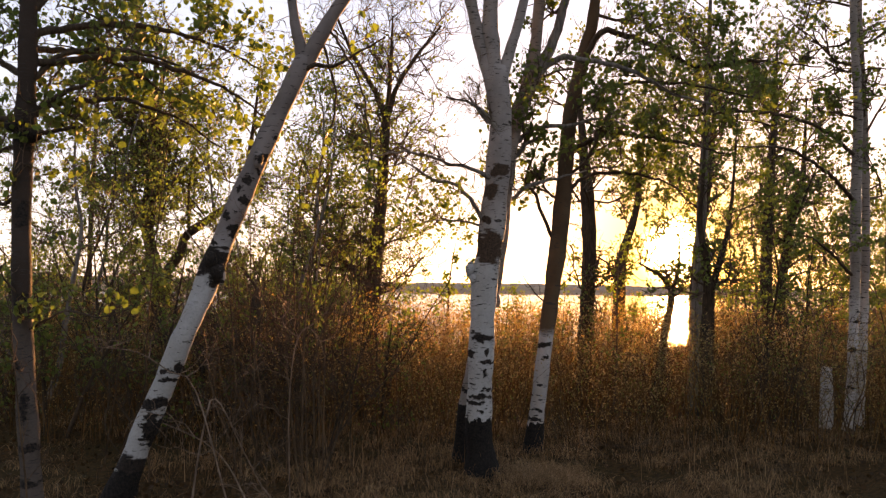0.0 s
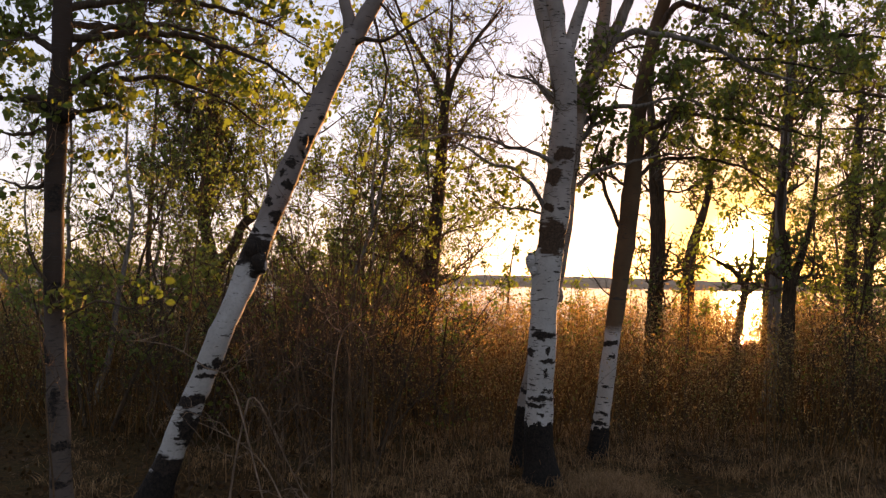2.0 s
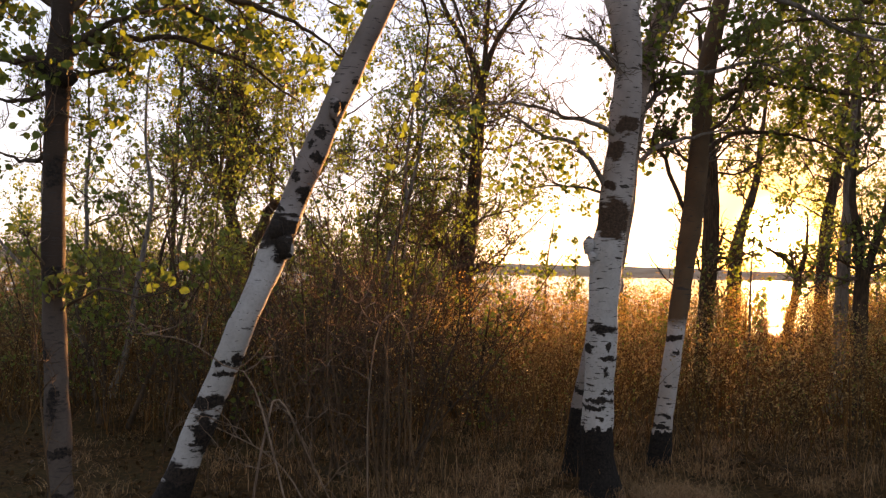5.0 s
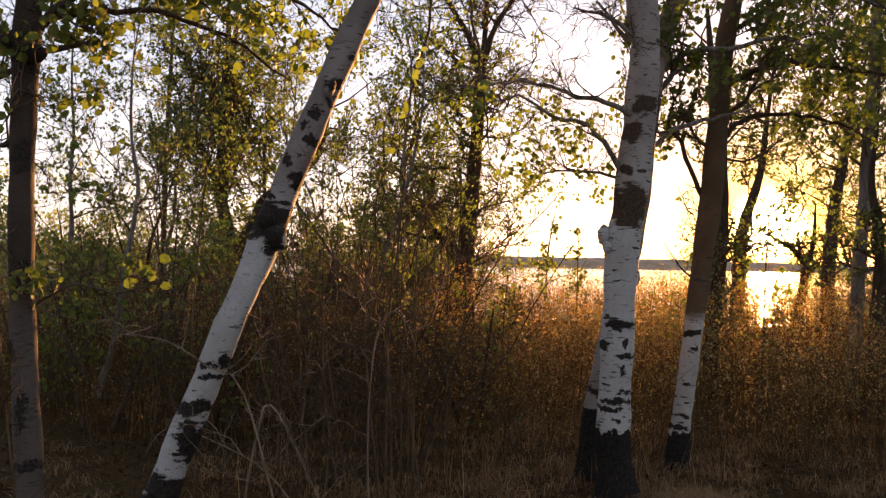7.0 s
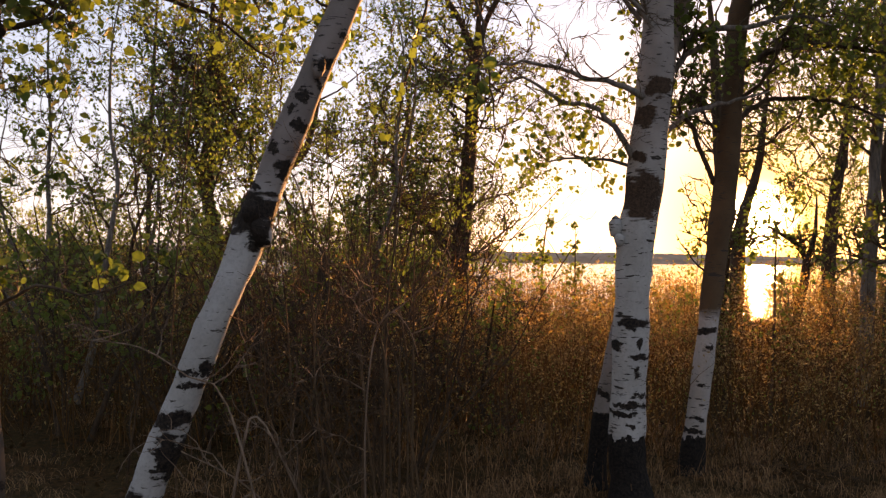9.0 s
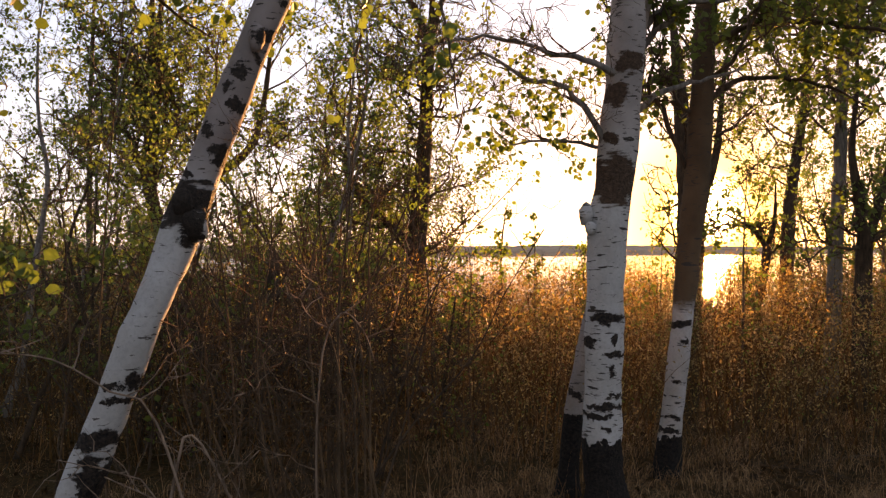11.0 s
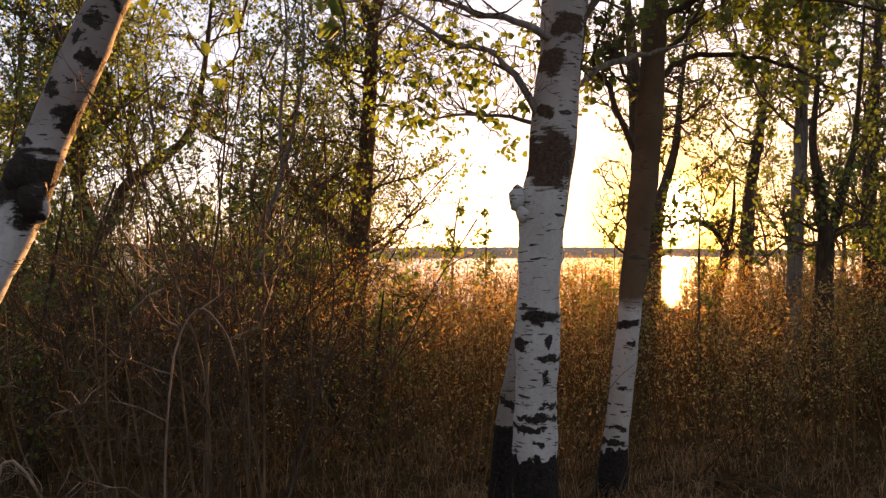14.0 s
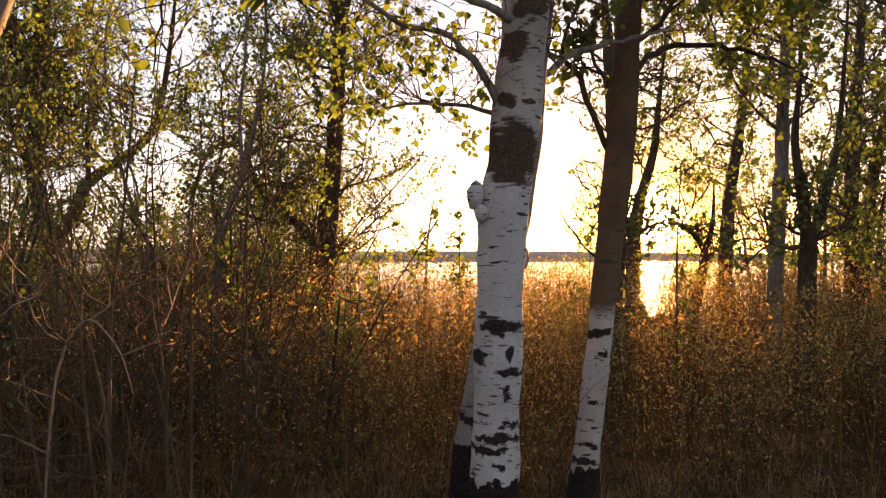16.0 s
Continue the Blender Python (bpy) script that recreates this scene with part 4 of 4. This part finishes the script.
        x = (y - 0.6) * math.tan(radians(rng.uniform(-4, 17)))
        h = rng.uniform(1.25, 1.75)
        g = ground_z(x, y)
        u, w = rng.normal(0, 0.07, 2)
        grown("sapling", "thin leafy shoot standing above the dry thicket", 450 + k, TWIG, [[(x, y, g, 0.009), (x + u, y + w, g + 0.5 * h, 0.007), (x + 2 * u, y + w, g + h, 0.003)]],
              n=9, lo=0.45, length=0.2, leafy=5, size=0.034, leaf=LEAF_YOUNG, group="leafy shoots", depth=1)


shore_shoots()


def near_bushes():
    """Twiggy willows between the leaning aspen and the dark poplar."""
    rng = np.random.default_rng(17)
    for k, (x, y, h, leafy) in enumerate(((-2.6, 8.8, 1.5, 1.2), (-2.25, 9.5, 1.5, 1.2), (-3.0, 7.6, 1.9, 1.8), (-2.3, 10.4, 1.8, 1.5), (-3.9, 7.4, 1.4, 2.0), (-0.75, 8.6, 1.2, 1.0), (-4.8, 8.6, 1.5, 3.0), (-4.6, 10.4, 2.2, 3.5), (-5.6, 10.6, 2.0, 3.0), (-1.8, 11.6, 1.25, 1.5), (-1.35, 10.3, 1.15, 1.0))):
        g = ground_z(x, y)
        stems = [[(x + 0.2 * u, y + 0.2 * w, g, 0.024), (x + u * 0.5, y + w * 0.4, g + 0.45 * h, 0.018), (x + u, y + w * 0.7, g + h, 0.005)] for u, w in rng.normal(0, 0.5, (4, 2))]
        grown("willow_bush", "tangled dark willow bush with sparse small leaves", 400 + k, BARK_DARK, stems, n=10, lo=0.1, length=0.34 * h, leafy=leafy, size=0.038, leaf=LEAF, group="tangled willow bushes")


near_bushes()


def shore_bushes():
    """Fine-leaved willows that close the view on the lake beyond the leaning aspen."""
    rng = np.random.default_rng(29)
    for k in range(17):
        y = rng.uniform(14.5, 21.0)
        x = (y - 0.6) * math.tan(radians(-10.5 - 23.0 * (k + rng.random()) / 17))
        h = rng.uniform(1.9, 2.7) + 0.05 * (y - 14)
        g = ground_z(x, y)
        stems = [crooked(x + 0.2 * u, y, g, h * rng.uniform(0.7, 1.0), 0.020, rng, 0.2, 0.35 * u) for u in (-1.0, 0.0, 1.0)]
        grown("willow_bush", "fine-leaved yellow-green willow bush near the shore", 700 + k, BARK_DARK, stems, n=10, lo=0.15, length=0.36 * h, leafy=6, size=0.036, leaf=LEAF_YOUNG, group="willow bushes near the shore")


shore_bushes()


# ---- bare saplings and twigs in front ----
def bare_sapling(k, ctrl, r, label="bare slender sapling stem in the undergrowth", bark=None):
    t = Tree("bare_sapling", label, "sapling", 300 + k, bark or STEM_PALE, "bare saplings")
    n = len(ctrl)
    p = t.stem([(*c, r * (1 - 0.6 * i / (n - 1))) for i, c in enumerate(ctrl)], "stem", sides=6, rough=0.05, flare=False)
    t.grow(p, 7, 0.3, 1.0, 0.34, 0.0, 1, thick=0.4)
    t.finish(twig=bark or STEM_PALE)


SAPLINGS = [
    [(-1.20, 4.9, 0.0), (-1.21, 4.9, 0.3), (-1.29, 4.9, 0.75), (-1.3, 4.9, 1.19), (-1.24, 4.9, 1.53), (-1.26, 4.9, 2.1)],
    [(-0.92, 4.9, 0.0), (-0.94, 4.9, 0.64), (-0.97, 4.9, 1.03), (-1.08, 4.9, 1.36), (-1.14, 4.9, 1.56), (-1.26, 4.9, 2.0)],
    [(-0.98, 5.0, 0.0), (-0.98, 5.0, 0.98), (-0.97, 5.0, 1.31), (-0.94, 5.0, 1.53), (-0.9, 5.0, 2.0)],
    [(-1.22, 4.7, 0.0), (-1.38, 4.75, 0.31), (-1.51, 4.8, 0.68), (-1.6, 4.85, 0.85), (-1.65, 4.9, 1.25)],
    [(-1.22, 5.3, 0.0), (-1.34, 5.3, 0.7), (-1.42, 5.3, 1.2), (-1.5, 5.3, 1.7)],
    [(-1.02, 5.2, 0.0), (-1.1, 5.2, 0.6), (-1.15, 5.2, 1.2), (-1.1, 5.2, 1.6)],
    [(-0.92, 5.4, 0.0), (-0.93, 5.4, 0.9), (-0.98, 5.4, 1.25), (-1.0, 5.4, 1.64), (-0.97, 5.4, 2.0), (-0.92, 5.4, 2.4)],
    [(-0.85, 5.6, 0.0), (-1.0, 5.6, 0.85), (-1.13, 5.6, 1.2), (-1.25, 5.6, 1.7)],
    [(-0.95, 5.8, 0.0), (-0.95, 5.8, 1.0), (-0.94, 5.8, 1.65), (-0.85, 5.8, 1.9)],
    [(-0.75, 6.0, 0.0), (-0.77, 6.0, 0.9), (-0.76, 6.0, 1.75), (-0.68, 6.0, 2.2)],
    [(-1.6, 5.6, 0.0), (-1.62, 5.6, 0.9), (-1.7, 5.6, 1.8), (-1.68, 5.6, 2.6)],
    [(-2.3, 5.7, 0.0), (-2.35, 5.7, 0.9), (-2.3, 5.7, 1.8), (-2.2, 5.7, 2.9)],
    [(-0.4, 6.9, 0.0), (-0.45, 6.9, 0.8), (-0.42, 6.9, 1.4)],
    [(-1.9, 6.6, 0.0), (-1.85, 6.6, 0.9), (-1.95, 6.6, 2.0)],
    [(-2.9, 6.3, 0.0), (-2.8, 6.3, 1.0), (-2.9, 6.3, 2.4)],
    [(-1.54, 5.5, 0.0), (-1.54, 5.5, 0.41), (-1.64, 5.5, 0.65), (-1.69, 5.5, 0.78), (-1.74, 5.5, 1.09), (-1.85, 5.5, 1.32)],
    [(-1.93, 6.2, 0.0), (-1.93, 6.2, 0.44), (-1.94, 6.2, 0.6), (-1.97, 6.2, 1.12), (-2.02, 6.2, 1.47), (-2.04, 6.2, 1.76)],
    [(-1.61, 6.5, 0.0), (-1.61, 6.5, 0.13), (-1.71, 6.5, 0.79), (-1.72, 6.5, 1.48), (-1.74, 6.5, 2.18)],
    [(-1.28, 6.0, 0.0), (-1.28, 6.0, 0.48), (-1.3, 6.0, 0.86), (-1.34, 6.0, 1.08), (-1.49, 6.0, 1.47), (-1.54, 6.0, 1.74)],
    [(-1.26, 6.3, 0.0), (-1.26, 6.3, 0.2), (-1.23, 6.3, 0.98), (-1.13, 6.3, 1.35), (-1.05, 6.3, 1.68)],
    [(-1.32, 6.6, 0.0), (-1.32, 6.6, 0.28), (-1.33, 6.6, 0.96), (-1.35, 6.6, 1.43), (-1.36, 6.6, 1.96), (-1.26, 6.6, 2.21), (-1.22, 6.6, 2.45)],
    [(-1.42, 6.9, 0.0), (-1.42, 6.9, 0.41), (-1.51, 6.9, 1.45), (-1.61, 6.9, 2.15), (-1.63, 6.9, 2.49)],
    [(-1.36, 7.2, 0.0), (-1.36, 7.2, 0.34), (-1.34, 7.2, 1.45), (-1.31, 7.2, 1.83), (-1.22, 7.2, 2.03)],
    [(-1.16, 7.6, 0.0), (-1.16, 7.6, 0.26), (-1.12, 7.6, 1.45), (-1.1, 7.6, 1.94), (-1.04, 7.6, 2.28)],
    [(-1.92, 7.0, 0.0), (-1.92, 7.0, 0.39), (-1.96, 7.0, 1.45), (-2.0, 7.0, 1.92), (-1.99, 7.0, 2.36)],
    [(-1.25, 5.9, 0.0), (-1.25, 5.9, 0.4), (-1.24, 5.9, 0.6), (-1.22, 5.9, 0.79), (-1.21, 5.9, 0.87), (-1.18, 5.9, 0.86)],
    [(-2.52, 4.2, 0.18), (-2.53, 4.2, 0.3), (-2.58, 4.2, 0.66), (-2.61, 4.2, 0.9), (-2.65, 4.2, 1.22), (-2.66, 4.2, 1.39)],
]
for k, ctrl in enumerate(SAPLINGS):
    bare_sapling(k, ctrl, 0.0048 + 0.0013 * (k % 3))
bare_sapling(40, [(-0.98, 4.6, 0.0), (-1.0, 4.6, 0.7), (-0.97, 4.6, 1.1), (-0.92, 4.6, 1.22), (-0.88, 4.6, 1.245), (-0.84, 4.6, 1.21), (-0.80, 4.6, 1.15), (-0.77, 4.6, 1.05)], 0.0042, "bent pale twig arching over the undergrowth", TWIG_PALE)
bare_sapling(41, [(-1.25, 4.55, 0.1), (-1.39, 4.6, 0.33), (-1.56, 4.6, 0.49), (-1.85, 4.65, 0.6)], 0.006, "fallen pale twig lying across the undergrowth", TWIG_PALE)
bare_sapling(42, [(-1.35, 4.55, 0.0), (-1.62, 4.6, 0.82), (-1.78, 4.55, 0.95), (-1.98, 4.5, 1.08), (-2.26, 4.5, 1.11)], 0.006, "curved thin twig crossing the leaning aspen", TWIG_PALE)

bare_sapling(43, [(-1.64, 4.60, 0.0), (-1.60, 4.63, 0.40), (-1.55, 4.66, 0.70), (-1.53, 4.67, 0.755), (-1.47, 4.68, 0.72), (-1.33, 4.72, 0.42), (-1.20, 4.76, 0.16), (-1.10, 4.8, 0.02)], 0.0075, "broken thin stem bent over at a knee", TWIG_PALE)


def bare_shrubs():
    """Leafless crooked shrubs in the shade between the leaning aspen and the dark poplar, and a few under the far aspens."""
    rng = np.random.default_rng(41)
    spots = [(rng.uniform(-3.7, -0.95), rng.uniform(5.6, 9.0), rng.uniform(1.0, 2.2)) for _ in range(18)] + [(rng.uniform(1.9, 4.4), rng.uniform(7.6, 9.6), rng.uniform(0.9, 1.6)) for _ in range(7)]
    for k, (x, y, h) in enumerate(spots):
        t = Tree("bare_shrub", "leafless crooked shrub of thin dark stems", "shrub", 500 + k, BARK_DARK if k % 3 else STEM_PALE, "bare shrubs")
        for _ in range(int(rng.integers(2, 5))):
            q = crooked(x + rng.normal(0, 0.08), y + rng.normal(0, 0.08), ground_z(x, y) - 0.03, h * rng.uniform(0.7, 1.15), rng.uniform(0.006, 0.012), rng, 0.24, rng.normal(0, 0.25))
            p = t.stem(q, "stem", sides=6, rough=0.05, flare=False)
            t.grow(p, 6, 0.2, 1.0, 0.30 * h, 0.0, 2, thick=0.5)
        t.finish(twig=BARK_DARK)


bare_shrubs()


# ---- stump, litter, dry thicket and grass ----
def build_stump():
    root = tagged(new("tree_stump"), "weathered pale aspen stump in dry grass", "stump")
    s = Soup()
    root.location = (4.12, 8.30, ground_z(4.12, 8.3))
    s.tube([(0, 0, -0.1), (0, 0, 0.05), (0.01, 0, 0.3), (0.01, 0, 0.62), (0.02, 0, 0.70)], [0.085, 0.075, 0.067, 0.062, 0.05], 12, 0.12)
    part("trunk", s.mesh("stump", BARK_THIN), root)


build_stump()


def strip_mesh(name, foot, height, lean, width, material, rng, segs=3, curl=0.25):
    """Many tapering flat stalks as one mesh; each stands at foot, leans and bends."""
    c = len(foot)
    a = rng.uniform(0, 2 * math.pi, c)
    side = np.stack([np.cos(a), np.sin(a), np.zeros(c)], 1)
    b = rng.uniform(0, 2 * math.pi, c)
    out = np.stack([np.cos(b), np.sin(b), np.zeros(c)], 1) * (lean * rng.random(c))[:, None]
    rows = []
    for k in range(segs + 1):
        f = k / segs
        mid = foot + out * (height * (f * (1 - curl) + curl * f * f * 1.6))[:, None]
        mid[:, 2] += height * f * (1 - 0.25 * (np.linalg.norm(out, axis=1)) * f)
        w = (width * (1 - 0.85 * f))[:, None]
        rows += [mid - side * w, mid + side * w]
    v = np.stack(rows, 1)
    m = 2 * (segs + 1)
    base = (np.arange(c) * m)[:, None]
    q = np.concatenate([base + np.array([2 * k, 2 * k + 1, 2 * k + 3, 2 * k + 2]) for k in range(segs)])
    return array_mesh(name, v.reshape(-1, 3), q, material), v[:, -1], out


def scatter(rng, n, y0, y1, xl, xr, clump=0.0):
    y = rng.uniform(y0, y1, n)
    x = rng.uniform(0, 1, n)
    x = (xl[0] + xl[1] * y) + x * ((xr[0] - xl[0]) + (xr[1] - xl[1]) * y)
    if clump:
        keep = np.array([noise.noise((u * 1.1, w * 1.1, 9.0)) for u, w in zip(x, y)]) + rng.normal(0, 0.25, n) > -clump
        x, y = x[keep], y[keep]
    z = np.array([ground_z(u, w) for u, w in zip(x, y)])
    return np.stack([x, y, z], 1)


def build_thicket():
    rng = np.random.default_rng(7)
    for name, label, n, y0, y1, h, leaf_n, size, lean in (("dry_thicket", "dense brown dry shoots with small withered leaves", 4300, 6.9, 10.8, 1.15, 29, 0.028, 0.85),
                                                          ("dry_thicket", "dense brown dry shoots in front of the lake", 12500, 10.3, 17, 1.50, 16, 0.042, 0.45),
                                                          ("reed_bed", "pale brown reeds along the lake shore", 5000, 17, 32, 1.30, 8, 0.06, 0.35)):
        foot = scatter(rng, n, y0, y1, (-1.5, -0.62), (1.5, 0.72), 0.2)
        c = len(foot)
        left = np.clip((-foot[:, 0] - 0.06 * foot[:, 1]) / 1.5, 0, 1)
        tuft = np.array([noise.noise((u * 0.8, w * 0.8, 2.0)) for u, w in foot[:, :2]])
        height = h * rng.uniform(0.84, 1.06, c) * (1 + (0.0 if y0 < 9 else 0.06) * left) * (1 + 0.22 * tuft)
        me, tip, out = strip_mesh(name, foot, height, lean, np.full(c, 0.0035 + 0.0002 * y0), STEM_DRY, rng)
        tagged(new(name, me), label, "undergrowth", kind="stuff")
        k = rng.integers(0, c, c * leaf_n)
        if y0 < 9:                                          # fewer withered leaves in the shade of the leaning aspen
            k = k[rng.random(len(k)) < 1 - 0.6 * left[k]]
        f = rng.uniform(0.05, 1.0, len(k)) ** 0.65
        at = foot[k] + out[k] * (height[k] * f)[:, None] + rng.normal(0, 0.07, (len(k), 3))
        at[:, 2] = foot[k][:, 2] + height[k] * f + rng.normal(0, 0.04, len(k))
        pick = rng.random(len(k)) < 0.90
        for nm, sel, mat in (("withered_leaves", pick, LEAF_DRY), ("fresh_leaves", ~pick, LEAF_YOUNG)):
            tagged(new(nm, leaves_mesh(nm, at[sel], size, mat, rng, 0.0, SPRIG_SHAPE)), "small leaves on the dry thicket shoots", "leaves", kind="stuff")


def build_grass():
    rng = np.random.default_rng(8)
    foot = scatter(rng, 16000, 2.2, 8.5, (-1.8, -0.5), (1.8, 0.62), 0.12)
    foot = foot[rng.random(len(foot)) < np.clip(1.0 + 0.25 * foot[:, 0], 0.45, 1.0)]      # thin on the dark soil below the leaning aspen
    c = len(foot)
    me, _, _ = strip_mesh("dry_grass", foot, rng.uniform(0.03, 0.13, c), 1.8, np.full(c, 0.0020), GRASS_DRY, rng, 3, 0.6)
    tagged(new("dry_grass", me), "matted dry straw-coloured grass on the forest floor", "grass", kind="stuff")
    at = scatter(rng, 12000, -2.0, 9.0, (-1.8, -0.5), (1.8, 0.62))
    at[:, 2] += rng.uniform(0.0, 0.03, len(at))
    tagged(new("leaf_litter", leaves_mesh("leaf_litter", at, 0.036, LEAF_OLD, rng, 0.0)), "fallen brown leaves on the soil", "leaves", kind="stuff")


def build_curly_grass():
    """Dead grass bent into loose arcs, in tufts."""
    rng = np.random.default_rng(9)
    tufts = scatter(rng, 1100, 4.4, 8.8, (-1.0, -0.42), (0.8, 0.45), 0.1)
    tufts = tufts[rng.random(len(tufts)) < np.clip(1.25 + 0.45 * tufts[:, 0], 0.3, 1.0)]
    hump = np.stack([rng.normal(0.80, 0.17, 90), rng.normal(5.85, 0.17, 90)], 1)              # a matted hump before the aspens
    hump = np.column_stack([hump, [ground_z(u, w) + 0.05 * math.exp(-((u - 0.8) ** 2 + (w - 5.85) ** 2) / 0.05) for u, w in hump]])
    tufts = np.vstack([tufts, hump])
    k = rng.integers(0, len(tufts), 18500)
    foot = tufts[k] + rng.normal(0, 0.07, (len(k), 3)) * (1, 1, 0)
    c = len(foot)
    a, b = rng.uniform(0, 2 * math.pi, (2, c))
    out, side = np.stack([np.cos(a), np.sin(a), 0 * a], 1), np.stack([np.cos(b), np.sin(b), 0 * b], 1)
    reach, high, turn = rng.uniform(0.04, 0.17, c), rng.uniform(0.02, 0.10, c), rng.uniform(1.6, 3.4, c)
    rows = []
    for f in np.linspace(0, 1, 7):
        mid = foot + out * (reach * (1 - np.cos(turn * f)) * 0.6)[:, None]
        mid[:, 2] += high * np.sin(turn * f)
        wd = side * (0.0015 * (1 - 0.6 * f))
        rows += [mid - wd, mid + wd]
    v = np.stack(rows, 1)
    base = (np.arange(c) * 14)[:, None]
    q = np.concatenate([base + np.array([2 * j, 2 * j + 1, 2 * j + 3, 2 * j + 2]) for j in range(6)])
    tagged(new("dead_grass", array_mesh("dead_grass", v.reshape(-1, 3), q, GRASS_PALE)), "curled pale dead grass in loose tufts", "grass", kind="stuff")


def build_stalks():
    """Single tall dry grass stalks on the floor between the aspens and the thicket."""
    rng = np.random.default_rng(43)
    foot = scatter(rng, 420, 5.6, 7.6, (-1.0, -0.2), (1.4, 0.32), 0.2)
    c = len(foot)
    me, tip, _ = strip_mesh("dry_stalks", foot, rng.uniform(0.16, 0.42, c), 0.5, np.full(c, 0.0022), GRASS_PALE, rng, 4, 0.5)
    tagged(new("dry_stalks", me), "thin pale dry grass stalks standing singly", "grass", kind="stuff")


def fallen_branch(seed, ctrl, r):
    """A bare branch that lies on the floor."""
    t = Tree("fallen_branch", "thin bare fallen branch lying in the dead grass", "branch", seed, STEM_PALE, "fallen branches")
    n = len(ctrl)
    p = smooth_path([(x, y, ground_z(x, y) + h, r * (1 - 0.7 * k / (n - 1))) for k, (x, y, h) in enumerate(ctrl)])
    t.root.location = (p[0][0], p[0][1], ground_z(p[0][0], p[0][1]))
    t.placed = True
    s = Soup()
    s.tube([Vector(q[:3]) - Vector(t.root.location) for q in p], p[:, 3], 7, 0.12)
    part("stem", s.mesh("stem", STEM_PALE), t.root)
    t.grow(p, 5, 0.3, 1.0, 0.22, 0.0, 1, up=0.15, rise=0.0)
    t.finish(twig=STEM_PALE)


build_thicket()
build_grass()
build_curly_grass()
build_stalks()
fallen_branch(601, [(3.55, 8.15, 0.02), (3.63, 7.85, 0.09), (3.68, 7.5, 0.10), (3.62, 7.15, 0.01)], 0.013)
fallen_branch(602, [(1.25, 7.25, 0.01), (1.48, 7.05, 0.04), (1.74, 6.90, 0.05), (2.05, 6.72, 0.01)], 0.007)
fallen_branch(603, [(2.45, 7.40, 0.01), (2.20, 7.28, 0.05), (1.92, 7.15, 0.05), (1.66, 7.16, 0.01)], 0.007)
fallen_branch(604, [(2.70, 6.15, 0.01), (2.85, 6.18, 0.03), (3.06, 6.15, 0.01)], 0.012)
